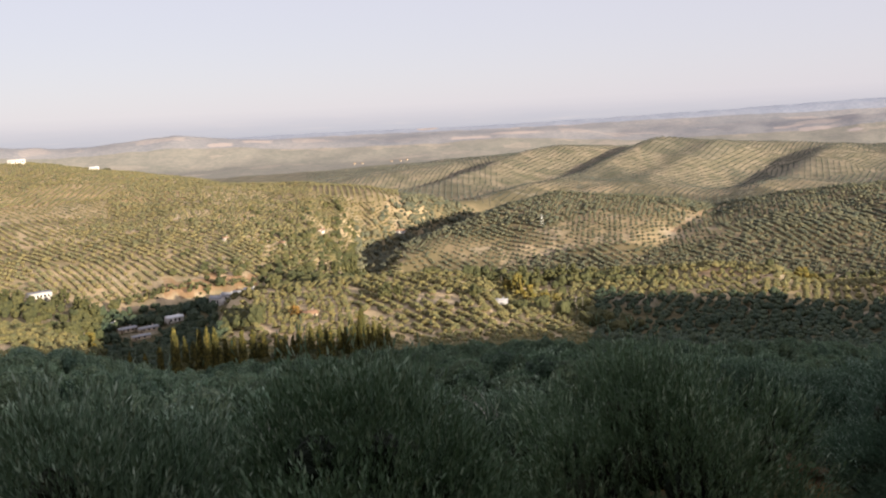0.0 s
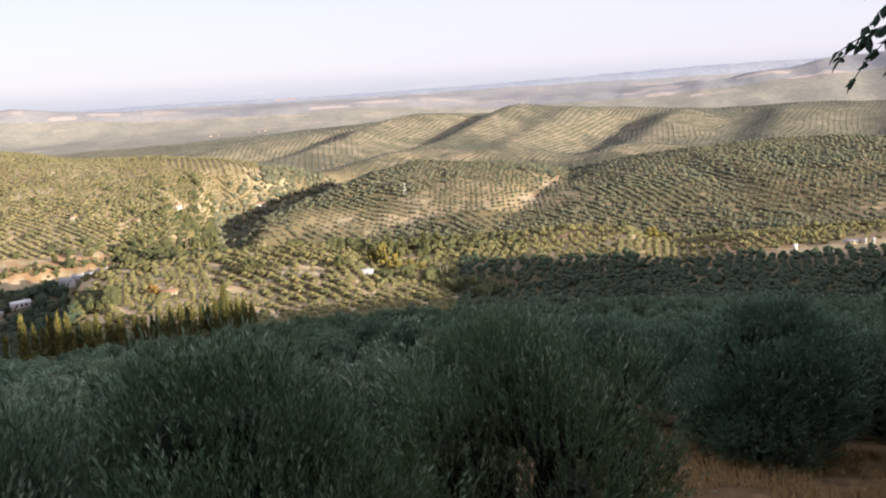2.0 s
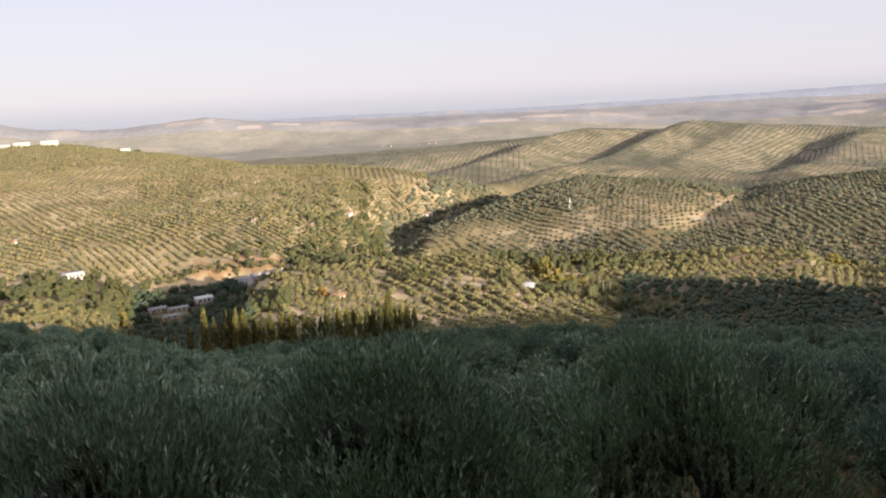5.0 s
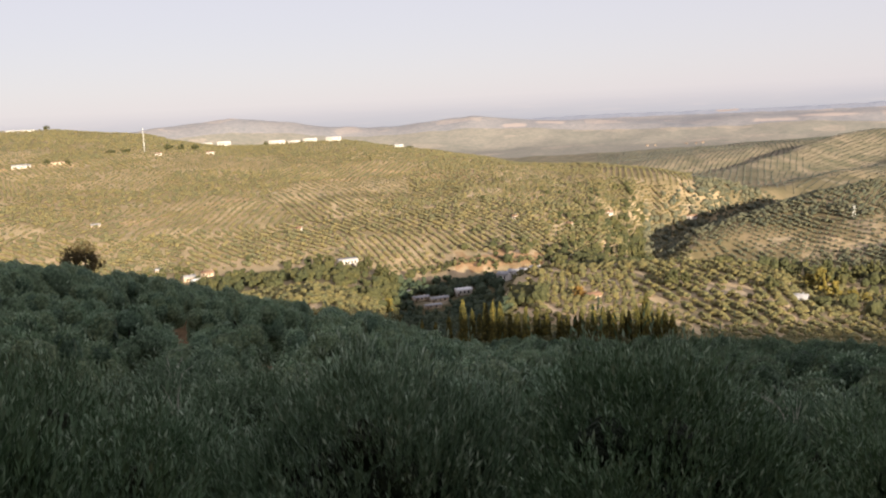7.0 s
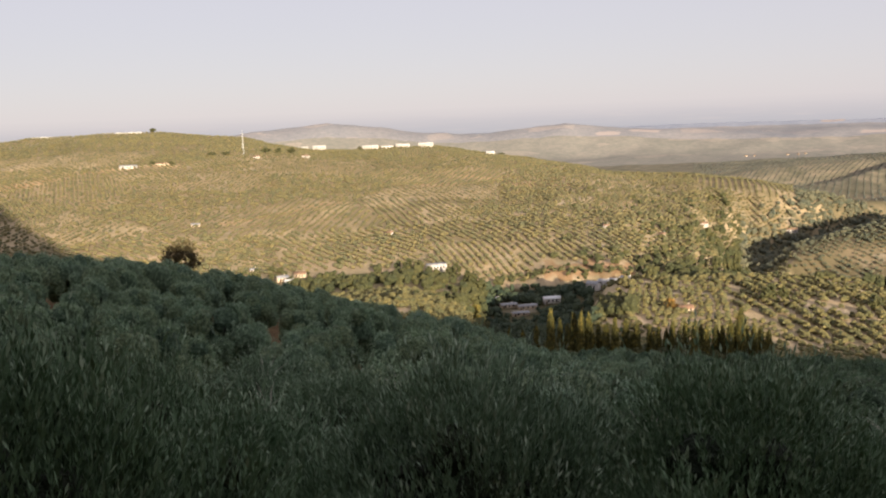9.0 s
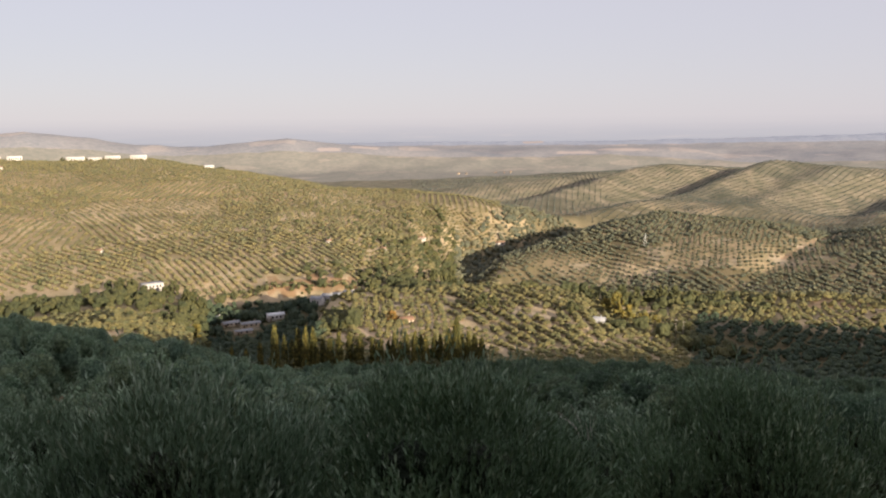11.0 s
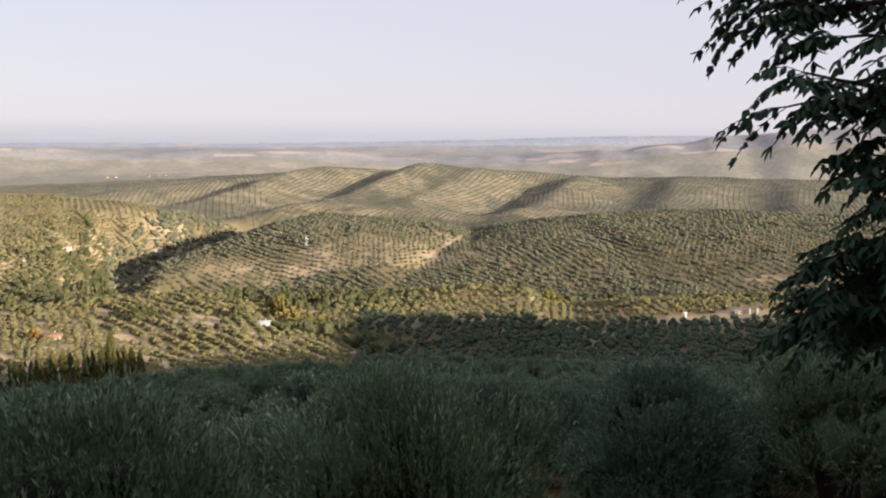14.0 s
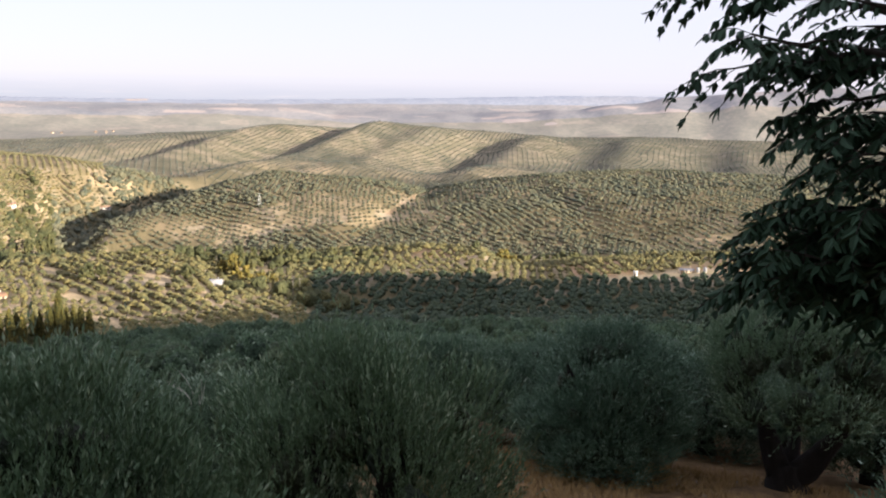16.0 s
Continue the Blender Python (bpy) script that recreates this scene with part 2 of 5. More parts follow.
SADDLE_Z = [(-60, -38), (-54.5, -29), (-50, -13), (-43, -10), (-37.8, -28), (-33.6, -56), (-25.5, -57), (-22.6, -70), (-17.5, -88), (-14, -103),
            (-9, -104), (-5, -114), (-3, -127), (-1.3, -138), (0, -155), (2, -163), (7, -167), (48, -167)]
BASE_D = [(-60, 2300), (-17, 2100), (-8.5, 1900), (-3, 1800), (0, 1750), (7, 1850), (48, 1900)]
BASE_Z = [(-60, -140), (-30, -160), (-9, -168), (-3.4, -170), (2, -180), (7, -180), (48, -175)]
FAR_D = [(-60, 2850), (-12, 2600), (-8.5, 2100), (0, 2250), (7, 2500), (16, 2600), (48, 2600)]
FAR_EL = [(-60, -3.4), (-12, -3.6), (-8.5, -4.3), (-5, -3.8), (0.4, -3.3), (4, -2.98), (7.8, -2.75), (11, -2.75), (16.5, -2.62), (22, -2.75),
          (26, -3.05), (31, -2.85), (48, -2.85)]
BACK_EL = [(-60, -1.0), (-40, -0.9), (-37.5, -0.6), (-32.4, -0.1), (-27, -0.9), (-22, -1.2), (-17, -0.75), (-11, -1.3), (-4, -1.6), (6, -1.4),
           (11, -1.9), (20, -1.8), (26, -1.3), (29.5, -0.7), (33, -0.4), (36.3, 0.0), (40, 0.4), (48, 0.5)]


BLUE_EL = [(-60, -1.1), (-20, -1.15), (-8, -1.0), (2, -1.05), (12, -0.85), (20, -0.6), (25, -0.4), (32, -0.3), (48, -0.1)]


def tan_deg(el):
    return np.tan(np.radians(el))


def lines(az):
    """The distances and heights of the ridge and valley lines over the azimuths az (degrees)."""
    one = np.ones_like(az)
    nd, ne = lerp(az, NEAR_D), lerp(az, NEAR_EL)
    fall = np.clip((150 - np.abs(az - 0)) / 60, 0.15, 1)      # behind the eye the terrace stays level
    rows = [(1.6 * one, -1.65 * one), (4.5 * one, -1.65 - 2.75 * fall), (8 * one, -1.7 - 5.1 * fall), (20 * one, -2 - 7.4 * fall),
            (50 * one, 50 * tan_deg(ne - 0.9) - 4), (nd, nd * tan_deg(ne) - 4), (nd + 80, nd * tan_deg(ne) - 27),
            (275 * one, -78 * one), (lerp(az, FOOT_D), lerp(az, FOOT_Z)), (lerp(az, KNOLL_D), lerp(az, KNOLL_Z)),
            (lerp(az, STRIP_D), lerp(az, STRIP_Z)), (lerp(az, VALE_D), lerp(az, VALE_Z)), (lerp(az, MID_D), lerp(az, MID_Z))]
    rows += [(lerp(az, CREST_D), lerp(az, CREST_Z)), (lerp(az, GORGE_D), lerp(az, GORGE_Z)), (lerp(az, SADDLE_D), lerp(az, SADDLE_Z)), (lerp(az, BASE_D), lerp(az, BASE_Z))]
    fd = lerp(az, FAR_D)
    rows += [(fd, fd * tan_deg(lerp(az, FAR_EL)) - 3), (3150 * one, -165 * one), (3750 * one, 3750 * tan_deg(lerp(az, BACK_EL))),
             (4150 * one, -105 * one), (4500 * one, 4500 * tan_deg(lerp(az, BLUE_EL))), (4800 * one, -150 * one), (4985 * one, -160 * one)]
    return np.array([r[0] for r in rows]), np.array([r[1] for r in rows])


def monotone(xs, ys, x):
    """A smooth curve without overshoot through the knots xs, ys (one column each), at x."""
    h = np.diff(xs, axis=0)
    slope = np.diff(ys, axis=0) / h
    m = np.zeros_like(ys)
    w1, w2 = 2 * h[1:] + h[:-1], h[1:] + 2 * h[:-1]
    same = slope[1:] * slope[:-1] > 0
    a, b = np.where(same, slope[:-1], 1), np.where(same, slope[1:], 1)
    m[1:-1] = np.where(same, (w1 + w2) / (w1 / a + w2 / b), 0)
    m[0], m[-1] = slope[0], slope[-1]
    k = np.clip((x[None, :] >= xs).sum(axis=0) - 1, 0, len(xs) - 2)
    c = np.arange(xs.shape[1])
    t = np.clip((x - xs[k, c]) / h[k, c], 0, 1)
    t2, t3 = t * t, t * t * t
    return ((2 * t3 - 3 * t2 + 1) * ys[k, c] + (t3 - 2 * t2 + t) * h[k, c] * m[k, c]
            + (-2 * t3 + 3 * t2) * ys[k + 1, c] + (t3 - t2) * h[k, c] * m[k + 1, c])


def waves(x, y, size, seed):
    """Gentle relief: a few crossed waves, about -1 to 1."""
    r = np.random.RandomState(seed)
    out = np.zeros_like(x)
    for _ in range(7):
        a, p, k = r.uniform(0, 6.283), r.uniform(0, 6.283), r.uniform(0.6, 1.8) / size
        out += np.sin((x * math.cos(a) + y * math.sin(a)) * k * 6.283 + p)
    return out / 4.2


def bell(v):
    return np.exp(-v * v)


def height(x, y):
    """The height of the ground at arrays x, y."""
    d = np.maximum(np.hypot(x, y), 0.5)
    az = np.degrees(np.arctan2(x, y))
    xs, zs = lines(az)
    z = monotone(xs, zs, d)
    # spurs of the far hill, running away to the right
    q = (x * math.cos(radians(33.7)) - y * math.sin(radians(33.7)))
    on = bell((d - 2180) / 520) * np.clip((az + 12) / 6, 0, 1)
    on = on * np.clip((lerp(az, FAR_D) + 20 - d) / 300, 0.1, 1)
    z = z + on * 36 * spur(q)
    # the gully with the track on the slope opposite
    g = az - (12.3 + 5.0 * (d - 860) / 360)
    z = z - 6 * bell(g / 1.1) * bell((d - 1010) / 170)
    z = z - 5 * bell((az - 27 + (d - 1000) / 60) / 1.5) * bell((d - 1050) / 120)
    # the cut bank above the village
    bank = np.clip((az + 19.8) / 1.5, 0, 1) * np.clip((-12.3 - az) / 1.5, 0, 1)
    z = z + 6.5 * bank * np.clip((d - 690 - 6 * np.sin(az * 2.3)) / 14, 0, 1) * np.clip((790 - d) / 70, 0, 1)
    rough = np.clip((d - 250) / 600, 0, 1)
    z = z + rough * (2.0 * waves(x, y, 170, 3) + 0.8 * waves(x, y, 60, 4)) + np.clip(d / 60, 0, 1) * 0.25 * waves(x, y, 14, 5)
    z = z + np.clip((d - 2800) / 500, 0, 1) * np.clip((4250 - d) / 300, 0, 1) * (5 * waves(x, y, 620, 6) + (2 + 5 * np.clip((az - 17) / 8, 0, 1)) * waves(x, y, 290, 7))
    # the unseen mountain behind, its crest shaped so that its shade lies on the near slopes
    u = x * math.sin(sa) + y * math.cos(sa)
    v = -x * math.cos(sa) + y * math.sin(sa)
    top = np.interp(v, [-900, -400, -339, -238, -190, -129, -87, 13, 80, 102, 123, 146, 185, 205, 220, 290, 310, 322, 335, 369, 420, 441, 464, 490, 505, 520, 560, 900],
                    [320, 300, 262, 178, 142, 100, 85, 44, 29.5, 24.5, 21.5, 19, 15, 10, 4, -7, -9, -10, -6, -3, -7, -12, -18, -26, -40, -46, -47, -80])
    top = top - 0.5 + (RIDGE_U - 200) * math.tan(se)
    hill = top - 0.45 * np.abs(u - RIDGE_U) + 0.7 * waves(x, y, 60, 8) * bell((u - RIDGE_U) / 200)
    far_side = np.where(u > RIDGE_U, top - 0.12 * (u - RIDGE_U), hill)
    return np.where((np.abs(az) > 47) & (d > 25), np.maximum(z, far_side), z)


def spur(q):
    """Ridges of uneven spacing across q; each falls away more steeply on its left side."""
    centres = [-1980, -1700, -1400, -1010, -765, -640, -385, -130, 150]
    widths = [120, 130, 120, 130, 140, 90, 150, 140, 140]
    out = np.zeros_like(q)
    for c, w, gain in zip(centres, widths, [0.7, 0.8, 0.8, 1.45, 1.2, 0.3, 1.0, 0.6, 0.5]):
        t = (q - c) / w
        out += gain * np.where(t < 0, bell(t * 2.0), bell(t * 0.6))
    return out * 1.6 - 1.0


def ground_height(x, y):
    return float(height(np.array([float(x)]), np.array([float(y)]))[0])


def mesh_from(name, verts, faces, materials, attributes=None, smooth=True, slots=None):
    """A mesh from arrays: verts (n, 3), faces (m, 3 or 4)."""
    verts, faces = np.asarray(verts, dtype=np.float32), np.asarray(faces, dtype=np.int32)
    me = bpy.data.meshes.new(name)
    n, k = faces.shape
    me.vertices.add(len(verts))
    me.vertices.foreach_set("co", verts.ravel())
    me.loops.add(n * k)
    me.loops.foreach_set("vertex_index", faces.ravel())
    me.polygons.add(n)
    me.polygons.foreach_set("loop_start", np.arange(n, dtype=np.int32) * k)
    for m in materials:
        me.materials.append(m)
    if slots is not None:
        me.polygons.foreach_set("material_index", np.asarray(slots, dtype=np.int32))
    me.polygons.foreach_set("use_smooth", np.full(n, smooth))
    for key, values in (attributes or {}).items():
        me.attributes.new(key, "FLOAT", "POINT").data.foreach_set("value", np.asarray(values, dtype=np.float32))
    me.update()
    me.validate()
    return me


# ---- parcels of the groves ----
class Parcels:
    """Plots of one grove: each with its row direction, spacing, tree size and soil."""

    def __init__(self, seed, count, az, dist, spacing, pale=0.2):
        r = np.random.RandomState(seed)
        a = np.radians(r.uniform(az[0], az[1], count))
        d = np.sqrt(r.uniform(dist[0] ** 2, dist[1] ** 2, count))
        self.x, self.y = d * np.sin(a), d * np.cos(a)
        self.turn = r.uniform(0, math.pi, count)
        self.gap = r.uniform(spacing[0], spacing[1], count)
        self.size = r.uniform(0.8, 1.15, count)
        self.soil = np.where(r.uniform(0, 1, count) < pale, r.uniform(0.55, 0.9, count), r.uniform(0.15, 0.5, count))
        self.az, self.dist, self.rand = az, dist, r

    def nearest(self, x, y):
        best, near = np.zeros(len(x), dtype=int), np.full(len(x), 1e18)
        for i in range(len(self.x)):
            q = (x - self.x[i]) ** 2 + (y - self.y[i]) ** 2
            hit = q < near
            best[hit], near[hit] = i, q[hit]
        return best

    def places(self, keep=0.94, stretch=1.0, stagger=0.5):
        """Rows of trees: x, y, size."""
        out = []
        span = max(abs(self.x).max(), abs(self.y).max())
        for i in range(len(self.x)):
            g, reach = self.gap[i], 420.0 if span > 900 else 260.0
            n = int(reach / g)
            a, b = np.meshgrid(np.arange(-n, n + 1) * g, np.arange(-n, n + 1) * g * stretch)
            a = a + np.where(np.round(b / (g * stretch)).astype(int) % 2 == 0, 0, g * stagger)
            a, b = a.ravel(), b.ravel()
            c, s = math.cos(self.turn[i]), math.sin(self.turn[i])
            x, y = self.x[i] + a * c - b * s, self.y[i] + a * s + b * c
            d, az = np.hypot(x, y), np.degrees(np.arctan2(x, y))
            ok = (d > self.dist[0]) & (d < self.dist[1]) & (az > self.az[0]) & (az < self.az[1])
            x, y = x[ok], y[ok]
            ok = self.nearest(x, y) == i
            x, y = x[ok], y[ok]
            ok = self.rand.uniform(0, 1, len(x)) < keep
            x, y = x[ok], y[ok]
            x = x + self.rand.normal(0, 0.07 * g, len(x))
            y = y + self.rand.normal(0, 0.07 * g, len(x))
            out.append(np.stack([x, y, self.size[i] * self.rand.uniform(0.75, 1.2, len(x))], axis=1))
        return np.concatenate(out)


LEFT_GROVE = Parcels(11, 95, (-62, -3.2), (708, 1800), (5.6, 6.6), 0.36)
RIGHT_GROVE = Parcels(12, 40, (-3, 50), (840, 1430), (6.9, 7.6), 0.15)
FAR_GROVE = Parcels(13, 90, (-9, 50), (1480, 2640), (5.4, 6.4), 0.5)
KNOLL_GROVE = Parcels(14, 22, (-37, 9.5), (268, 545), (4.7, 5.3), 0.4)
VALLEY_GROVE = Parcels(15, 20, (9.5, 50), (240, 553), (6.2, 7.0), 0.1)
STRIP_GROVE = Parcels(16, 14, (8, 50), (553, 715), (6.2, 7.0), 0.2)
RIGHT_GROVE.soil = np.minimum(RIGHT_GROVE.soil * 0.8 + 0.08, 0.5)
RIGHT_GROVE.turn = -np.arctan2(RIGHT_GROVE.x, RIGHT_GROVE.y) - 0.85 + RIGHT_GROVE.rand.normal(0, 0.16, 40)
VALLEY_GROVE.turn = -np.arctan2(VALLEY_GROVE.x, VALLEY_GROVE.y) + 0.4 + VALLEY_GROVE.rand.normal(0, 0.3, 20)
# soil darkened for the shade on the valley floor
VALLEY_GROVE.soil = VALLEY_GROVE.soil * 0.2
LEFT_GROVE.soil = np.minimum(LEFT_GROVE.soil * 0.6 + 0.3, 0.64)
LEFT_GROVE.turn = np.where(LEFT_GROVE.rand.uniform(0, 1, 95) < 0.12, LEFT_GROVE.turn, -np.arctan2(LEFT_GROVE.x, LEFT_GROVE.y) - 1.08 + LEFT_GROVE.rand.normal(0, 0.16, 95))
FAR_GROVE.soil = np.where(FAR_GROVE.soil > 0.52, FAR_GROVE.soil * 0.5 + 0.12, FAR_GROVE.soil * 0.4)
FAR_GROVE.turn = np.where(FAR_GROVE.x < 120, radians(88), radians(56)) + FAR_GROVE.rand.normal(0, 0.1, 90)
FAR_GROVE.soil = np.where(np.arctan2(FAR_GROVE.x, FAR_GROVE.y) > radians(25), np.minimum(FAR_GROVE.soil, 0.16), FAR_GROVE.soil)
KNOLL_GROVE.turn = -np.arctan2(KNOLL_GROVE.x, KNOLL_GROVE.y) - 0.9 + KNOLL_GROVE.rand.normal(0, 0.2, 22)
KNOLL_GROVE.soil = np.minimum(KNOLL_GROVE.soil * 0.4 + 0.5, 0.7)
STRIP_GROVE.turn = -np.arctan2(STRIP_GROVE.x, STRIP_GROVE.y) + STRIP_GROVE.rand.normal(0, 0.2, 14)
GROVES = [(LEFT_GROVE, "left"), (RIGHT_GROVE, "right"), (FAR_GROVE, "far"), (KNOLL_GROVE, "knoll"), (VALLEY_GROVE, "valley"), (STRIP_GROVE, "strip")]


# plots of bare pale soil between the rows: azimuth from, to, distance from, to, soil
PLOTS = [(3.5, 7.2, 880, 945, 0.66), (-17.8, -15.2, 1000, 1080, 0.95), (-15.0, -12.6, 965, 1040, 0.95), (-15.4, -11.6, 1090, 1255, 0.69), (-25.2, -21.7, 1350, 1470, 0.69),
         (-37.4, -35.0, 845, 905, 0.69), (-40.8, -37.0, 738, 806, 0.7), (-45, -41.6, 760, 850, 0.66), (-33.2, -31.2, 962, 1022, 0.69), (-30.5, -27.4, 994, 1100, 0.69),
         (-26.8, -22.0, 902, 1006, 0.69), (-28.4, -26.2, 1198, 1254, 0.68), (-35.8, -29.0, 1210, 1285, 0.6), (-32.2, -27.0, 1360, 1440, 0.6), (-30.5, -27.8, 712, 742, 0.7),
         (-27.2, -22.6, 770, 800, 0.69), (-21, -18.5, 960, 1010, 0.69), (-20.5, -18.8, 1120, 1190, 0.69)]
# clearings in the scrub of the hill's flank
CLEARINGS = [(-7.0, -4.9, 1035, 1140, 0.68), (-9.6, -7.7, 1006, 1060, 0.69), (-4.0, -1.2, 1232, 1300, 0.62), (-10.8, -9.4, 900, 935, 0.66), (-8.0, -7.0, 925, 950, 0.66)]


# tracks on the hills: from azimuth, distance to azimuth, distance
TRACKS = [(-39.4, 940, -31.8, 1042), (-27.0, 1134, -24.9, 1166), (-58, 1180, -45, 1345), (-45, 1345, -41.5, 1345), (-27.5, 1160, -24.2, 1170), (-6.2, 870, -3.9, 985), (-23.5, 1240, -17, 1180), (-36, 1430, -31, 1690), (-17, 930, -15, 918), (-20.2, 1172, -17.3, 1246),
          (22, 650, 31, 640), (31, 640, 38, 650)]


# far stubble fields and bare cuts: azimuth from, to, distance, half depth
FIELDS = [(-15.2, -13.4, 3560, 60), (-13.0, -10.8, 3640, 70), (-9.2, -7.6, 3740, 45), (-6.8, -4.0, 3850, 55), (0.4, 3.2, 3580, 60), (2.8, 6.6, 3640, 75), (-1.8, -0.3, 4450, 120),
          (20.4, 22.4, 3640, 60), (21.8, 23.9, 3520, 60), (-27.5, -25.3, 4720, 150), (24.6, 25.6, 3440, 40), (27, 31, 3620, 45), (30, 34, 3520, 40), (11.5, 14, 3700, 40), (-20, -18, 4500, 80)]


def stubble_fields(az, d):
    out = np.zeros_like(az)
    for az0, az1, mid, half in FIELDS:
        a, b = (az - (az0 + az1) / 2) / ((az1 - az0) / 2), (d - mid) / (half * 0.7)
        out = np.maximum(out, np.clip(1.6 - np.maximum(np.abs(a), np.abs(b)), 0, 1))
    return out


def build_ground():
    az = np.concatenate([np.arange(-64, 52, AZ_STEP), np.arange(52, 296, 1.0)])
    d = [0.002, 0.4]
    while d[-1] < 4985:
        d.append(d[-1] + max(0.5, min(d[-1] * 0.02, 14 if d[-1] < 2700 else 40)))
    d = np.array(d[:-1] + [4985.0])
    A, Dm = np.meshgrid(np.radians(az), d)
    x, y = (Dm * np.sin(A)).ravel(), (Dm * np.cos(A)).ravel()
    z = height(x, y)
    n, k = len(az), len(d)
    i, j = np.meshgrid(np.arange(k - 1), np.arange(n))
    i, j = i.ravel(), j.ravel()
    jn = (j + 1) % n
    faces = np.stack([i * n + j, (i + 1) * n + j, (i + 1) * n + jn, i * n + jn], axis=1)[:, ::-1]
    deg, dist = np.degrees(np.arctan2(x, y)), np.hypot(x, y)
    soil = np.full(len(x), 0.25)
    for grove, _ in GROVES:
        ok = (deg > grove.az[0]) & (deg < grove.az[1]) & (dist > grove.dist[0] - 15) & (dist < grove.dist[1] + 15)
        soil[ok] = grove.soil[grove.nearest(x[ok], y[ok])]
    soil = bare_ground(x, y, deg, dist, soil)
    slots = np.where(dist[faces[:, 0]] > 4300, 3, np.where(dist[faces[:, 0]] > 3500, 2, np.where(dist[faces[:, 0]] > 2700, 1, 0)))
    # the middle of the terrace
    verts = np.stack([x, y, z], axis=1)
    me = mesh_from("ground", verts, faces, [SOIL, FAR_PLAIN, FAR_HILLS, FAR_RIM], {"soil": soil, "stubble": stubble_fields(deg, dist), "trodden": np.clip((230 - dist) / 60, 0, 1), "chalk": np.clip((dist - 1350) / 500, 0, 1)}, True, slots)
    ob = new("ground", me)
    return tagged(ob, "dry hilly farmland of olive groves reaching a hazy horizon", "ground", kind="structure")


def plots(x, y, az, d, soil, table):
    ragged = 0.5 * waves(x, y, 40, 14)
    for az0, az1, d0, d1, pale in table:
        inside = np.minimum(np.minimum(az - az0, az1 - az) / 0.4, np.minimum(d - d0, d1 - d) / 12) + ragged
        soil = np.where(inside > 0, pale, soil)
    return soil


def bare_ground(x, y, az, d, soil):
    """Places of bare earth: the cutting by the village, tracks, a pale field, the dry grass below the terrace."""
    soil = np.where((np.abs(az + 15.6) < 3.0) & (np.abs(d - 721 - 7 * np.sin(az * 2.3)) < 25), 0.79 + 0.05 * waves(x, y, 16, 12), soil)
    track = np.abs(az - (12.3 + 5.0 * (d - 860) / 360)) * d * 0.01745
    soil = np.where((track < 3.2) & (d > 1020) & (d < 1240), 0.9, soil)
    soil = np.where((az > 29) & (az < 36.5) & (np.abs(d - 556 - 4 * (az - 32.5) - 1.2 * np.sin(az * 5)) < 13), 0.68, soil)
    soil = np.where((np.abs(az - 9.6 + (d - 2300) / 120) < 1.7) & (np.abs(d - 2330) < 75), 1.0, soil)
    soil = np.where((az > -16) & (az < -5) & (np.abs(d - 905 - 6 * (az + 10)) < 28) & (np.sin(az * 3.1) > 0.3), 0.6, soil)
    soil = plots(x, y, az, d, soil, PLOTS)
    for az0, d0, az1, d1 in TRACKS:
        t = np.clip((az - az0) / (az1 - az0), 0, 1)
        off = np.hypot(d - (d0 + (d1 - d0) * t), (az - np.clip(az, az0, az1)) * d * 0.01745)
        soil = np.where(off < 3 + 0.004 * d, 0.95, soil)
    soil = np.where((az > -11) & (az < -3.4) & (d > 850) & (d < 1420), np.minimum(soil, 0.4), soil)
    soil = plots(x, y, az, d, soil, CLEARINGS)
    # darkest soil in the village hollow, its shade put into the colour
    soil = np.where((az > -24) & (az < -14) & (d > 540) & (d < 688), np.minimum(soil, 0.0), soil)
    soil = np.where(d < 24, 0.55, soil)
    return soil


build_ground()


def build_backdrop():
    """A glowing sheet painted as the last land before the horizon, its haze paling upwards into the sky."""
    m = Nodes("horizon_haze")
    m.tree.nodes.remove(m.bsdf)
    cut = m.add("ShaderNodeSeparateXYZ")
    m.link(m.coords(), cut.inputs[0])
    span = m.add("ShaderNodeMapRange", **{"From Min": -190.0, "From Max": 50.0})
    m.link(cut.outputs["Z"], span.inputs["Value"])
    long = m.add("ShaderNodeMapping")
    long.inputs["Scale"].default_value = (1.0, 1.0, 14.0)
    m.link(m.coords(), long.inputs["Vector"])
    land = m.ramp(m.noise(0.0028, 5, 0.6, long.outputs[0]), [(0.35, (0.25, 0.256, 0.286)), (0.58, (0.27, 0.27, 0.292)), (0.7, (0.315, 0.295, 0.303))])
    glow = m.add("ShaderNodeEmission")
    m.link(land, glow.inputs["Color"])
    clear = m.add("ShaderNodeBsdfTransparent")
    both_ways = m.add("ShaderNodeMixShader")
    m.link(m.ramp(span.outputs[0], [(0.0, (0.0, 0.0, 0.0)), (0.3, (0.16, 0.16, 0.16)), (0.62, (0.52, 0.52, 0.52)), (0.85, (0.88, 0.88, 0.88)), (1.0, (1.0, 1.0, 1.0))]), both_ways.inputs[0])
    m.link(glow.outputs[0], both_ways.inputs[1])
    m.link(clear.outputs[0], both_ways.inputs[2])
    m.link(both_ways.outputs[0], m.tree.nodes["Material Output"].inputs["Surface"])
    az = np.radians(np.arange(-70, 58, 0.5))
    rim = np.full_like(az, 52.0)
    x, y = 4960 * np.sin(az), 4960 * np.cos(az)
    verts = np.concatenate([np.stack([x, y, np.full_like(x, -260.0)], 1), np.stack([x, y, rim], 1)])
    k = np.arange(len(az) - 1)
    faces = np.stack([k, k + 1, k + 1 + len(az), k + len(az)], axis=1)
    tagged(new("backdrop", mesh_from("backdrop", verts, faces, [m.mat])), "glowing backdrop painted as pale blue hazy lowland fading into the sky", "distance", kind="structure")


build_backdrop()


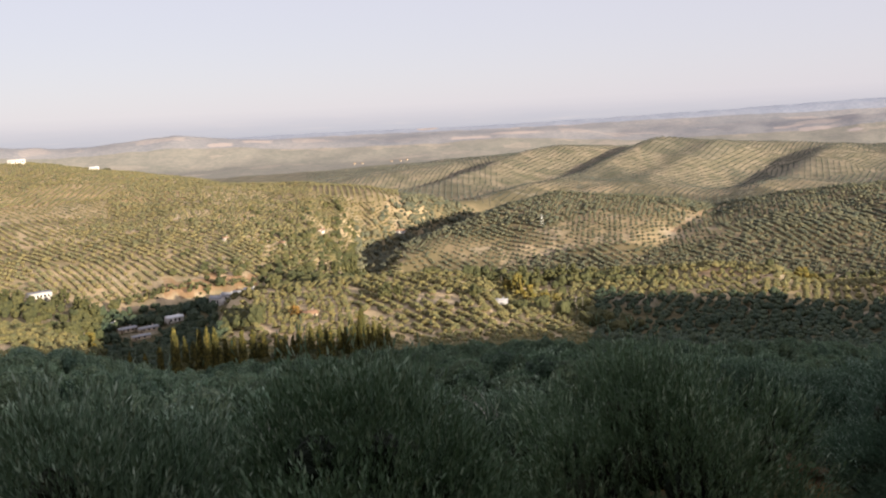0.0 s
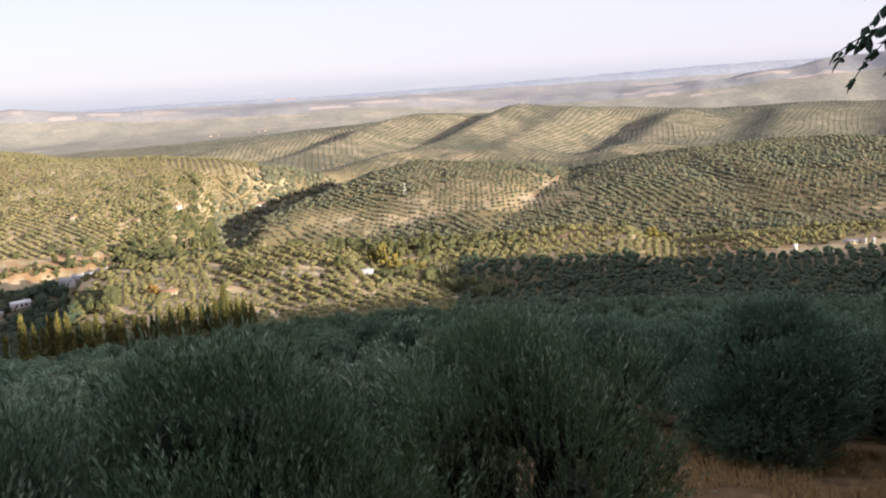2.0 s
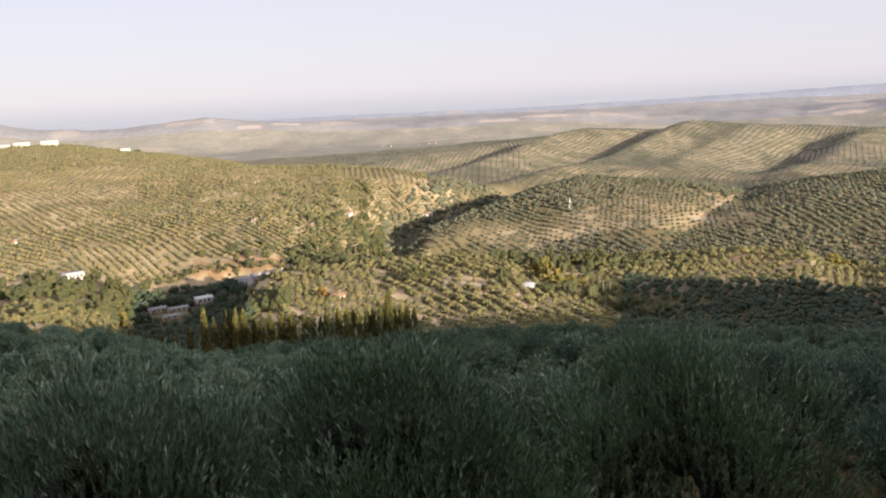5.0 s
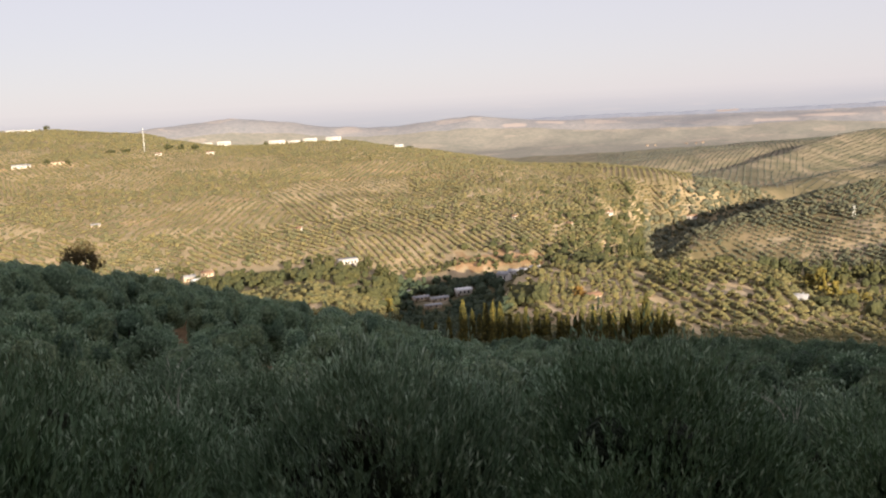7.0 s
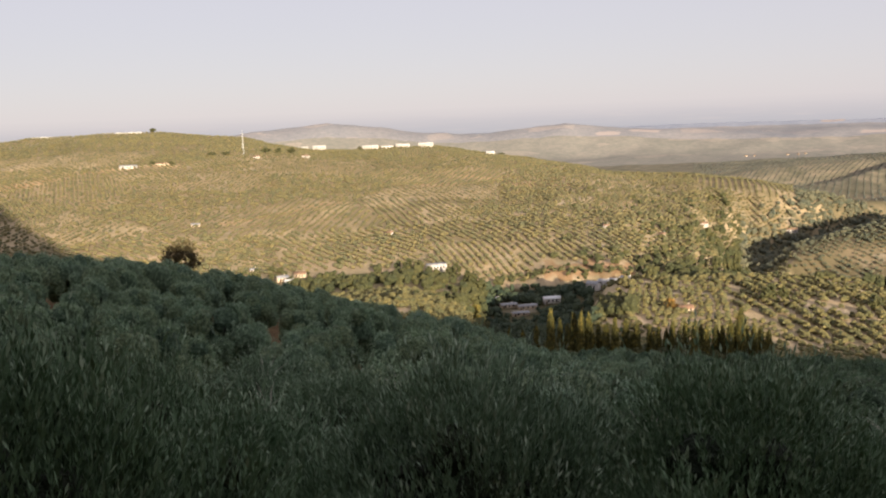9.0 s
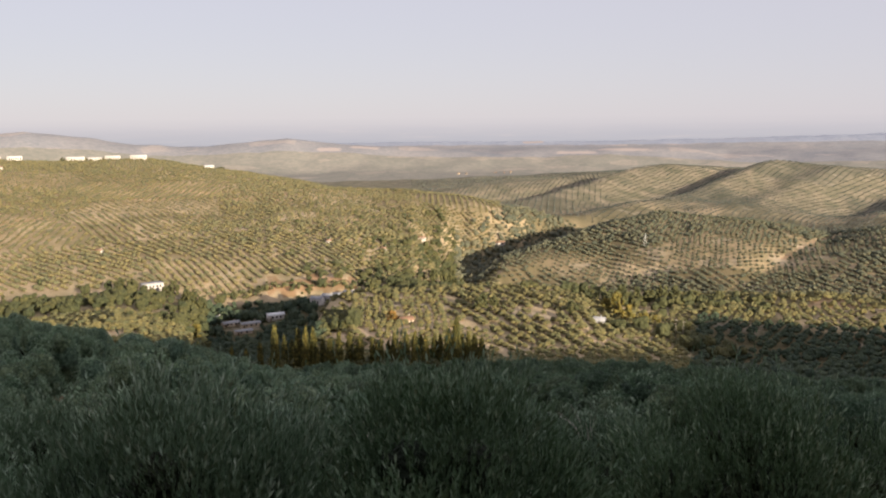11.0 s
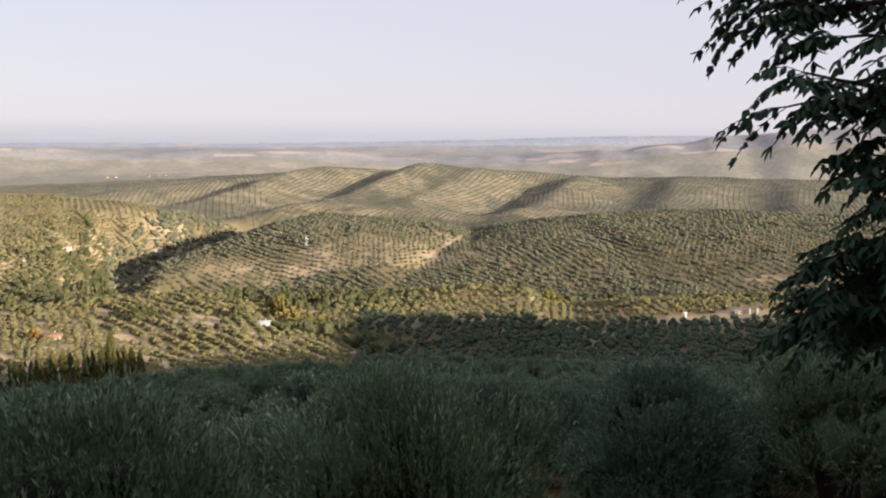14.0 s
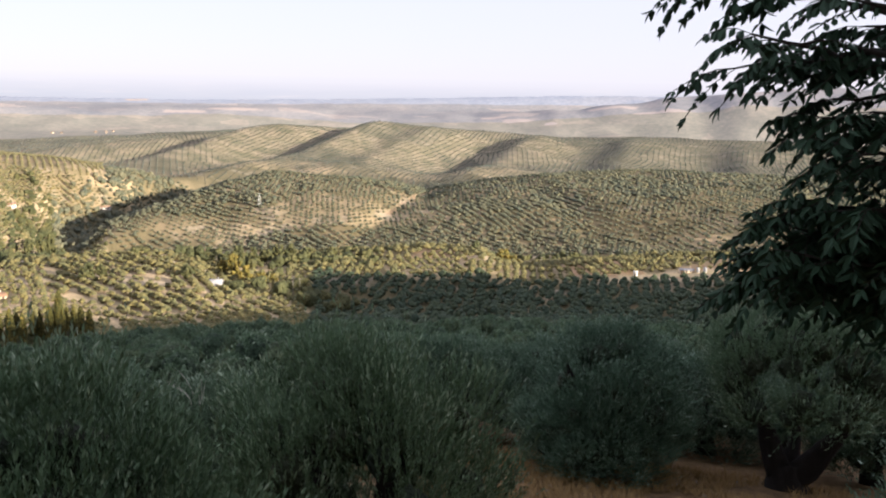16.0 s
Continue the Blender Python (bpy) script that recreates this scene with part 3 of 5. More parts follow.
# ---- trees ----
def ico(level):
    bm = bmesh.new()
    bmesh.ops.create_icosphere(bm, subdivisions=level, radius=1.0)
    v = np.array([p.co[:] for p in bm.verts])
    f = np.array([[p.index for p in q.verts] for q in bm.faces])
    bm.free()
    return v, f


def lump_field(seed, count=9, spread=0.35, sharp=(5, 12)):
    """A lumpy crown: how far out it reaches in each direction."""
    r = np.random.RandomState(seed)
    axes = r.normal(0, 1, (count, 3))
    axes[:, 2] = np.abs(axes[:, 2]) * 0.8 - 0.15
    axes /= np.linalg.norm(axes, axis=1)[:, None]
    gain, tight = r.uniform(0.5, 1.0, count), r.uniform(sharp[0], sharp[1], count)

    def reach(v):
        dot = v @ axes.T
        return 0.72 + spread * (gain * np.exp((dot - 1) * tight)).max(axis=1)
    return reach


def joined(name, templates, places, base_z, material, seed, wide=2.0, tall=1.6, lift=0.55):
    """One mesh of many small crowns, each a scaled and turned template set on the ground."""
    r = np.random.RandomState(seed)
    pick = r.randint(0, len(templates), len(places))
    vs, fs, start = [], [], 0
    for k, (tv, tf) in enumerate(templates):
        p, z = places[pick == k], base_z[pick == k]
        if not len(p):
            continue
        a, n = r.uniform(0, 6.283, len(p)), len(p)
        w = wide * p[:, 2] * r.uniform(0.9, 1.1, n)
        h = tall * p[:, 2] * r.uniform(0.85, 1.2, n)
        c, s = np.cos(a), np.sin(a)
        x = tv[None, :, 0] * c[:, None] - tv[None, :, 1] * s[:, None]
        y = tv[None, :, 0] * s[:, None] + tv[None, :, 1] * c[:, None]
        v = np.stack([x * w[:, None] + p[:, :1], y * w[:, None] + p[:, 1:2],
                      (tv[None, :, 2] + lift) * h[:, None] + z[:, None] + 0.5], axis=2)
        f = tf[None] + (np.arange(n) * len(tv))[:, None, None] + start
        vs.append(v.reshape(-1, 3))
        fs.append(f.reshape(-1, 3))
        start += n * len(tv)
    return mesh_from(name, np.concatenate(vs), np.concatenate(fs), [material], smooth=False)


def crown_templates(level, seeds, spread=0.5, jag=0.17):
    out = []
    for s in seeds:
        v, f = ico(level)
        r = np.random.RandomState(s)
        v = v * lump_field(s, 8, spread)(v)[:, None] * r.uniform(1 - jag, 1 + jag, (len(v), 1))
        v[:, 2] = np.maximum(v[:, 2], -0.55)
        out.append((v, f))
    return out


def bough_templates(seeds, count):
    """Crowns for the groves across the valley: a handful of jagged boughs each."""
    out = []
    for s in seeds:
        r = np.random.RandomState(s)
        tv, tf = ico(1)
        vs, fs = [], []
        for k in range(count):
            a, h = k * 6.283 / (count - 1) + r.uniform(-0.4, 0.4), r.uniform(-0.25, 0.3)
            c = np.array([0.5 * math.cos(a), 0.5 * math.sin(a), h]) if k else np.array([0, 0, 0.42])
            vs.append(tv * r.uniform(0.42, 0.6) * r.uniform(0.75, 1.2, (len(tv), 1)) + c)
            fs.append(tf + k * len(tv))
        out.append((np.concatenate(vs), np.concatenate(fs)))
    return out


def clear_of(places, spots):
    """Leaves out the trees that would stand on a spot (x, y, radius)."""
    ok = np.ones(len(places), dtype=bool)
    for x, y, r in spots:
        ok &= np.hypot(places[:, 0] - x, places[:, 1] - y) > r
    return places[ok]


def polar(az, d):
    return d * math.sin(radians(az)), d * math.cos(radians(az))


SPOTS = [(*polar(-16.5, 600), 48), (*polar(-20, 590), 60), (*polar(-19.5, 510), 52), (*polar(-25.5, 690), 22), (*polar(-14, 700), 11), (*polar(-15, 700), 11), (*polar(-16, 700), 11), (*polar(-17, 700), 11), (*polar(-18, 700), 11), (*polar(-19, 700), 11),
         *[(*polar(-12.9 - 0.95 * k, 733 + 5 * (k % 2)), 13) for k in range(7)], (*polar(30.4, 548), 13), (*polar(31.6, 552), 13), (*polar(33, 558), 13), (*polar(34.4, 564), 13), (*polar(35.6, 568), 11)]


def plant_grove(grove, name, level, label, seeds, wide, tall, stretch=1.0, keep=0.92, material=None, stagger=0.5):
    p = clear_of(grove.places(keep, stretch, stagger), SPOTS)
    az, d = np.degrees(np.arctan2(p[:, 0], p[:, 1])), np.hypot(p[:, 0], p[:, 1])
    track = np.abs(az - (12.3 + 5.0 * (d - 860) / 360)) * d * 0.01745
    p = p[(track > 4) | (d < 1020) | (d > 1260)]
    z = height(p[:, 0], p[:, 1])
    near = np.hypot(p[:, 0], p[:, 1]) < 1000
    for part_p, part_z, lv in ((p[near], z[near], level), (p[~near], z[~near], max(1, level - 1))):
        if len(part_p):
            me = joined("olive_grove", bough_templates(seeds, 6) if lv == 3 else crown_templates(lv, seeds), part_p, part_z, material or OLIVE_FAR, seeds[0], wide, tall)
            tagged(new("olive_grove", me), label, "olive grove", kind="stuff")
    return len(p)


def clump_centres(r, count, radius, skirt):
    """Middles of the boughs of a crown, spread over its shell, and the way each faces."""
    v = r.normal(0, 1, (count * 8, 3))
    v /= np.linalg.norm(v, axis=1)[:, None]
    v = v[v[:, 2] > skirt]
    keep = [v[0]]
    for q in v[1:]:
        if len(keep) < count and min(np.linalg.norm(q - k) for k in keep) > 1.45 / math.sqrt(count):
            keep.append(q)
    v = np.array(keep)
    return v * r.uniform(0.45, 1.0, (len(v), 1)) ** 0.7 * np.array(radius) * 0.8, v


def leafy_crown(name, seed, clumps, bough, shoots, per, leaf, radius, core_level=1, up=0.75, materials=None, core=0.72, reach=0.33, slim=0.17, skirt=-0.72, splay=(1.1, 0.42), lie=0.0):
    """A crown of boughs, each a rounded mass set all over with leafy shoots. Centred on the crown's middle."""
    r = np.random.RandomState(seed)
    centre, out = clump_centres(r, clumps, radius, skirt)
    m = len(centre)
    girth = r.uniform(bough[0], bough[1], m)
    u = r.normal(0, 1, (m, shoots, 3)) + out[:, None] * 0.8 + np.array([0, 0, 0.35])
    u /= np.linalg.norm(u, axis=2)[..., None]
    base = (centre[:, None] + u * girth[:, None, None] * r.uniform(0.75, 1.0, (m, shoots, 1)) * np.array([1, 1, 0.9])).reshape(-1, 3)
    way = (u * 0.75 + out[:, None] * 0.2 + np.array([0, 0, up])).reshape(-1, 3) + r.normal(0, 0.16, (m * shoots, 3))
    n = len(way)
    way /= np.linalg.norm(way, axis=1)[:, None]
    size = r.uniform(0.6, 1.2, n) * np.where(r.uniform(0, 1, n) < 0.1, 2.0, 1.0)
    t = (np.arange(per) + 0.5) / per
    stem = leaf * per * reach
    at = base[:, None] + way[:, None] * (t[None, :, None] * stem * size[:, None, None])
    side = np.cross(way, r.normal(0, 1, (n, 3)))
    side /= np.linalg.norm(side, axis=1)[:, None]
    other = np.cross(way, side)
    ang = np.arange(per)[None] * 2.4 + r.uniform(0, 6.28, (n, 1))
    outw = side[:, None] * np.cos(ang)[..., None] + other[:, None] * np.sin(ang)[..., None]
    lead = way[:, None] * splay[0] + outw * splay[1]
    lead /= np.linalg.norm(lead, axis=2)[..., None]
    face = (u.reshape(-1, 1, 3) * 0.7 + np.array([0, 0, 0.8])) * lie + np.cross(lead, np.cross(outw, lead)) * (1 - lie) + r.normal(0, 0.35, outw.shape)
    flat = np.cross(lead, face)
    flat /= np.linalg.norm(flat, axis=2)[..., None]
    ln = (leaf * r.uniform(0.7, 1.25, (n, per)) * np.minimum(size, 1.2)[:, None] ** 0.5)[..., None]
    wd = ln * slim
    mid = at + lead * ln * 0.5
    quad = np.stack([at, mid + flat * wd, at + lead * ln, mid - flat * wd], axis=2).reshape(-1, 3)
    f1 = np.arange(n * per * 4).reshape(-1, 4)
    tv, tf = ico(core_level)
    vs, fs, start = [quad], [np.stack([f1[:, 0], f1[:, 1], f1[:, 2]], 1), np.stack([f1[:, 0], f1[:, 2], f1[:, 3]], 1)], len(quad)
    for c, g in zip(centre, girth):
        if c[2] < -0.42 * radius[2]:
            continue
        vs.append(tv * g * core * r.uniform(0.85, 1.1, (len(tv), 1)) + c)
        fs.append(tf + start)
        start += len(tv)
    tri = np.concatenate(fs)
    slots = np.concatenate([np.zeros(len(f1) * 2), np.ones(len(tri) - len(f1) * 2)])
    verts = np.concatenate(vs)
    # young leaves at the tips are paler, dark bases deepen the shade between them; whole shoots and boughs differ from
    # one another
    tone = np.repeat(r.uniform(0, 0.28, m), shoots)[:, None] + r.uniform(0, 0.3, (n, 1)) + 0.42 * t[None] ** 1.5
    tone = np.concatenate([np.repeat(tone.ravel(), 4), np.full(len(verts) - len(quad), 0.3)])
    if name is None:
        return verts, tri, slots, tone
    return mesh_from(name, verts, tri, materials or [OLIVE_LEAF, OLIVE_CORE_SHADE], {"tone": tone}, False, slots)


def tube(bm, pts, radii, sides=8):
    """A tapered limb through pts."""
    rings = []
    for i, p in enumerate(pts):
        p = Vector(p)
        ahead = (Vector(pts[min(i + 1, len(pts) - 1)]) - Vector(pts[max(i - 1, 0)])).normalized()
        a = ahead.orthogonal().normalized()
        b = ahead.cross(a)
        rings.append([bm.verts.new(p + (a * math.cos(k * 6.2832 / sides) + b * math.sin(k * 6.2832 / sides)) * radii[i]) for k in range(sides)])
    for r0, r1 in zip(rings, rings[1:]):
        off = min(range(sides), key=lambda o: sum((r0[k].co - r1[(k + o) % sides].co).length_squared for k in range(sides)))
        for k in range(sides):
            bm.faces.new((r0[k], r0[(k + 1) % sides], r1[(k + 1 + off) % sides], r1[(k + off) % sides]))
    bm.faces.new(rings[0][::-1])
    bm.faces.new(rings[-1])


def part(name, bm, material, parent, label=""):
    me = bpy.data.meshes.new(name)
    bmesh.ops.recalc_face_normals(bm, faces=bm.faces)
    bm.to_mesh(me)
    bm.free()
    me.materials.append(material)
    me.polygons.foreach_set("use_smooth", np.full(len(me.polygons), True))
    ob = new(name, me)
    ob.parent = parent
    return tagged(ob, label)


def put(name, me, parent, m=None):
    ob = new(name, me)
    ob.parent = parent
    if m is not None:
        ob.matrix_basis = m
    return ob


def olive_trunk(seed, height_m, girth):
    """A gnarled trunk that forks low into two or three limbs."""
    r = np.random.RandomState(seed)
    bm = bmesh.new()
    fork = height_m * 0.32
    lean = r.uniform(-0.12, 0.12, 2)
    tube(bm, [(0, 0, -0.35), (0, 0, 0.05), (lean[0] * 0.5, lean[1] * 0.5, fork * 0.5), (lean[0], lean[1], fork)],
         [girth * 1.7, girth * 1.35, girth, girth * 1.1], 10)
    for k in range(3):
        a = k * 2.1 + r.uniform(0, 1)
        dx, dy = math.cos(a), math.sin(a)
        tube(bm, [(lean[0], lean[1], fork * 0.8), (lean[0] + dx * 0.35, lean[1] + dy * 0.35, fork * 1.4),
                  (dx * 0.8, dy * 0.8, height_m * 0.62), (dx * 1.0, dy * 1.0, height_m * 0.78)],
             [girth * 0.8, girth * 0.6, girth * 0.4, girth * 0.12], 7)
    for v in bm.verts:
        v.co += Vector(r.normal(0, 0.025, 3))
    return bm


def olive_tree(crown, seed, height_m, girth, label):
    """Template tree: an Empty at the base, with trunk and crown."""
    ob = tagged(new("olive_tree"), label, "olive tree")
    part("trunk", olive_trunk(seed, height_m, girth), BARK, ob)
    put("crown", crown, ob, pose(0, 0, height_m * 0.53))
    return ob


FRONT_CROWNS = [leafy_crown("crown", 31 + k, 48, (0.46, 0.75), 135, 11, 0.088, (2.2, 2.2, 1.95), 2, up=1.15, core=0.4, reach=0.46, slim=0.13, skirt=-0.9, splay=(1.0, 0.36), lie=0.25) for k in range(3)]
MID_CROWNS = [leafy_crown("crown", 41 + k, 18, (0.6, 1.0), 130, 4, 0.12, (2.2, 2.2, 1.9), 2, up=0.7, materials=[OLIVE_LEAF, OLIVE_BOUGH], core=0.95, reach=0.34, slim=0.22, skirt=-0.75, splay=(0.9, 0.6), lie=0.7) for k in range(4)]
BACK_CROWNS = [leafy_crown(None, 51 + k, 13, (0.65, 1.05), 44, 4, 0.15, (2.2, 2.2, 1.75), 2, up=0.6, core=0.97, reach=0.32, slim=0.22, skirt=-0.7, splay=(0.9, 0.6), lie=0.7) for k in range(4)]


def recoloured(me, leaf, bough):
    """The same crown with other foliage."""
    other = me.copy()
    other.materials[0], other.materials[1] = leaf, bough
    return other


GROUP = "olive trees of the near slope"
front = [olive_tree(recoloured(FRONT_CROWNS[k], OLIVE_DARK, OLIVE_CORE_SHADE), k, 4.0, 0.24, "dark green olive tree in shade on the slope below the terrace") for k in range(3)]
silver_front = [olive_tree(recoloured(FRONT_CROWNS[k], OLIVE_PALE, OLIVE_CORE_SHADE), 20 + k, 4.0, 0.24, "silvery olive tree with long upright shoots below the terrace") for k in range(3)]
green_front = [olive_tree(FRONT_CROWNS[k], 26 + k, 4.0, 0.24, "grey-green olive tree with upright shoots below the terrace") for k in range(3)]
middle = [olive_tree(MID_CROWNS[k], 10 + k, 4.0, 0.22, "dark shaded olive tree in a row on the hillside") for k in range(4)]
lit_middle = [olive_tree(recoloured(MID_CROWNS[k], OLIVE_LIT, LIT_BOUGH), 23 + k, 4.0, 0.22, "rounded olive tree on the upper slope, leaves coloured as better lit") for k in range(3)]
for ob in front + green_front + middle + silver_front + lit_middle:
    ob["group"] = GROUP

# azimuth, distance, height of the top, width over the template's
FRONT_TREES = [(14.0, 11.0, -2.9, 0.9), (-8.0, 8.2, -2.2, 0.95), (-26.0, 8.0, -1.9, 0.9), (-56, 6.4, -0.85, 0.95), (30.0, 22.5, -5.75, 1.12),
               (-41, 10.5, -3.0, 1.0), (3.5, 15.0, -4.75, 1.05), (-15, 14.5, -4.7, 1.05), (55, 14, -4.2, 1.0), (20, 26, -7.4, 1.1), (-34, 15.5, -4.4, 1.05), (-47, 13, -2.9, 1.0), (-39, 20, -5.2, 1.1), (-27, 17, -5.2, 1.05),
               (36.5, 28, -7.9, 1.2), (41, 31, -8.4, 1.2), (46.5, 27, -7.3, 1.15), (25.5, 27.5, -7.8, 1.2), (32.5, 31, -8.6, 1.15)]


def set_tree(template, used, az, d, top, wide, turn):
    x, y = polar(az, d)
    z = ground_height(x, y)
    tall = (top - z) / 4.55
    m = pose(x, y, z - 0.05, 0, 0, turn)
    if template.name in used:
        ob = copy_thing(template, m)
    else:
        used.add(template.name)
        ob = template
        ob.matrix_basis = m
    ob.scale = (wide, wide, tall)
    return ob


DEAD_WOOD = plain_material("bleached_dead_wood", (0.52, 0.5, 0.43), 0.9, 0.25, 8.0)


def dead_spray(tree, seed, tall, lean):
    """Bleached dead shoots that stand out of a crown."""
    r = random.Random(seed)
    bm = bmesh.new()
    for k in range(7):
        a, h = r.uniform(0, 6.283), tall * r.uniform(0.55, 1.0)
        foot = Vector((0.1 * math.cos(a), 0.1 * math.sin(a), 0))
        last, girth = foot, 0.013
        for n in range(1, 5):
            u = n / 4
            tip = foot + Vector((math.cos(a) * 0.3 * u * u * tall + lean * u * u, math.sin(a) * 0.3 * u * u * tall, h * u))
            step = tip - last
            m = Matrix.Translation((tip + last) / 2) @ step.to_track_quat("Z", "Y").to_matrix().to_4x4()
            bmesh.ops.create_cone(bm, segments=5, radius1=girth, radius2=girth * 0.7, depth=step.length * 1.05, matrix=m)
            last, girth = tip, girth * 0.7
    a, out = r.uniform(0, 6.283), r.uniform(0.3, 1.0)
    ob = part("dead_branch", bm, DEAD_WOOD, tree, "bleached dead shoots")
    ob["kind"] = "stuff"
    ob.matrix_basis = pose(out * math.cos(a), out * math.sin(a), 3.9)


def plant_near():
    used, r = set(), random.Random(5)
    stand = []
    for k, (az, d, top, wide) in enumerate(FRONT_TREES):
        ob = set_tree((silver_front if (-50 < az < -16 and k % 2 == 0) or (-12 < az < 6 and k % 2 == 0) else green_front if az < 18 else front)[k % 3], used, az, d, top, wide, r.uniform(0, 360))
        stand.append(ob)
    taken = [polar(a, d) for a, d, _, _ in FRONT_TREES]
    far_off = []
    for i in range(-54, 55):
        for j in range(-8, 56):
            x = i * 5.0 + (j % 2) * 2.4 + r.uniform(-0.8, 0.8)
            y = j * 4.9 + r.uniform(-0.8, 0.8)
            d, az = math.hypot(x, y), math.degrees(math.atan2(x, y))
            limit = float(lerp(np.array([az]), NEAR_D)[0])
            if d < 12 or d > limit + 25 or az < -66 or az > 50 or r.random() < (0.52 if d < 28 else 0.14):
                continue
            if min(math.hypot(x - a, y - b) for a, b in taken) < 4.0:
                continue
            if (az > 21 and d < 26) or math.hypot(x - polar(41.7, 23.2)[0], y - polar(41.7, 23.2)[1]) < 5:
                continue
            z = ground_height(x, y)
            s = r.uniform(0.82, 1.08)
            line = d * math.tan(radians(float(lerp(np.array([az]), NEAR_EL)[0]) + r.uniform(-0.6, 0.5) + max(0.0, (-24 - az) * 0.12)))
            if d < 70:
                set_tree(r.choice(lit_middle if az < -14 + r.uniform(-5, 5) else middle), used, az, d, min(z + 4.6 * s * r.uniform(0.9, 1.1), max(line, z + 2.4)), s * (1.1 if d < 28 else 0.84), r.uniform(0, 360))
            else:
                far_off.append((x, y, z, s, r.uniform(0, 6.283)))
    for lit, material, bough, label in ((False, OLIVE_LEAF, OLIVE_BOUGH, "dark shaded olive trees along the crest of the near hill"), (True, OLIVE_LIT, LIT_BOUGH, "shaded olive trees along the crest of the near hill, leaves coloured as better lit")):
        vs, fs, ss, ts, start = [], [], [], [], 0
        for k, (x, y, z, s, a) in enumerate(far_off):
            if lit != (math.degrees(math.atan2(x, y)) < -14 + 5 * math.sin(k)):
                continue
            v, f, slot, tone = BACK_CROWNS[k % 4]
            c, n = math.cos(a), math.sin(a)
            vs.append(np.stack([(v[:, 0] * c - v[:, 1] * n) * s * 0.84 + x, (v[:, 0] * n + v[:, 1] * c) * s * 0.84 + y, (v[:, 2] + 1.95) * s * 1.15 + z], axis=1))
            fs.append(f + start)
            ss.append(slot)
            ts.append(tone)
            start += len(v)
        me = mesh_from("olive_grove", np.concatenate(vs), np.concatenate(fs), [material, bough], {"tone": np.concatenate(ts)}, False, np.concatenate(ss))
        tagged(new("olive_grove", me), label, "olive grove", kind="stuff")
    for az, d, top, wide in ((29.5, 21.4, -7.3, 0.9), (27.6, 22.6, -7.6, 0.8)):      # low growth round the foot of the bushy tree
        set_tree(front[2], used, az, d, top, wide, az * 7)
    for seed, k in enumerate((6, 7, 10, 12, 13, 13, 13)):
        dead_spray(stand[k], seed, 0.7, 0.15 * (seed % 3 - 1))
    return len(far_off)


def old_olive():
    """The old forked olive beside the bare soil: a thick split trunk under a high crown."""
    x, y = polar(41.7, 23.2)
    z = ground_height(x, y)
    ob = tagged(new("old_olive_tree"), "old olive tree with a thick dark forked trunk above bare soil", "olive tree", "olive trees of the near slope")
    r = np.random.RandomState(3)
    bm = bmesh.new()
    tube(bm, [(0, 0, -0.5), (0, 0, -0.1), (-0.02, 0, 0.2), (-0.03, 0, 0.45), (-0.05, 0, 0.7)], [0.9, 0.68, 0.5, 0.44, 0.34], 16)
    for pts, rad in (([(-0.15, 0, 0.3), (-0.36, 0, 0.75), (-0.52, 0, 1.2), (-0.75, 0.1, 1.8), (-1.0, 0.2, 2.6)], [0.34, 0.3, 0.25, 0.18, 0.07]),
                     ([(0.1, 0, 0.25), (0.4, 0.03, 0.62), (0.7, 0.05, 1.02), (1.05, 0.1, 1.55), (1.5, 0.2, 2.4)], [0.38, 0.34, 0.29, 0.19, 0.06]),
                     ([(0.0, 0.1, 0.4), (0.05, 0.5, 1.0), (0.1, 0.8, 2.0)], [0.25, 0.18, 0.07])):
        tube(bm, pts, rad, 12)
    bmesh.ops.subdivide_edges(bm, edges=bm.edges[:], cuts=1, use_grid_fill=True)
    for v in bm.verts:
        ridge = noise.noise(Vector((v.co.x * 3.2, v.co.y * 3.2, v.co.z * 0.9)))
        v.co += Vector((v.co.x, v.co.y, 0)).normalized() * 0.09 * ridge + Vector(r.normal(0, 0.01, 3))
    part("trunk", bm, BARK, ob)
    put("crown", leafy_crown("crown", 37, 52, (0.45, 0.72), 110, 10, 0.088, (2.9, 2.6, 1.6), 2, up=0.9, materials=[OLIVE_LEAF, OLIVE_CORE_SHADE], core=0.5, reach=0.46, slim=0.13, skirt=-0.5, splay=(1.0, 0.4), lie=0.3), ob, pose(0, 0, 3.05))
    ob.matrix_basis = pose(x, y, z, 0, 0, -41)


old_olive()
NEAR_COUNT = plant_near()
COUNTS = [plant_grove(KNOLL_GROVE, "knoll", 3, "sunlit olive grove in rows on the knoll above the village", [61, 62, 63, 64], 2.5, 1.85, stretch=1.5, stagger=0.0),
          plant_grove(VALLEY_GROVE, "valley", 3, "olive grove in the shaded valley floor", [65, 66, 67, 68], 3.1, 2.8, material=OLIVE_SHADED),
          plant_grove(STRIP_GROVE, "strip", 3, "olive rows along the sunlit rise in the valley", [61, 66, 63, 68], 2.8, 2.2, stretch=1.35),
          plant_grove(RIGHT_GROVE, "right", 3, "olive grove in contour rows on the opposite hill", [71, 72, 73], 2.85, 2.2, stretch=1.32, stagger=0.0, material=OLIVE_GREY),
          plant_grove(LEFT_GROVE, "left", 2, "sunlit olive groves in parcels on the broad hill", [74, 75, 76], 2.25, 1.7, stretch=1.32, stagger=0.0, material=OLIVE_SUNLIT),
          plant_grove(FAR_GROVE, "far", 1, "olive groves in fine rows on the distant hill", [77, 78], 1.8, 1.15, stretch=2.0, keep=0.86, material=OLIVE_HAZED)]
print("trees", NEAR_COUNT, COUNTS)


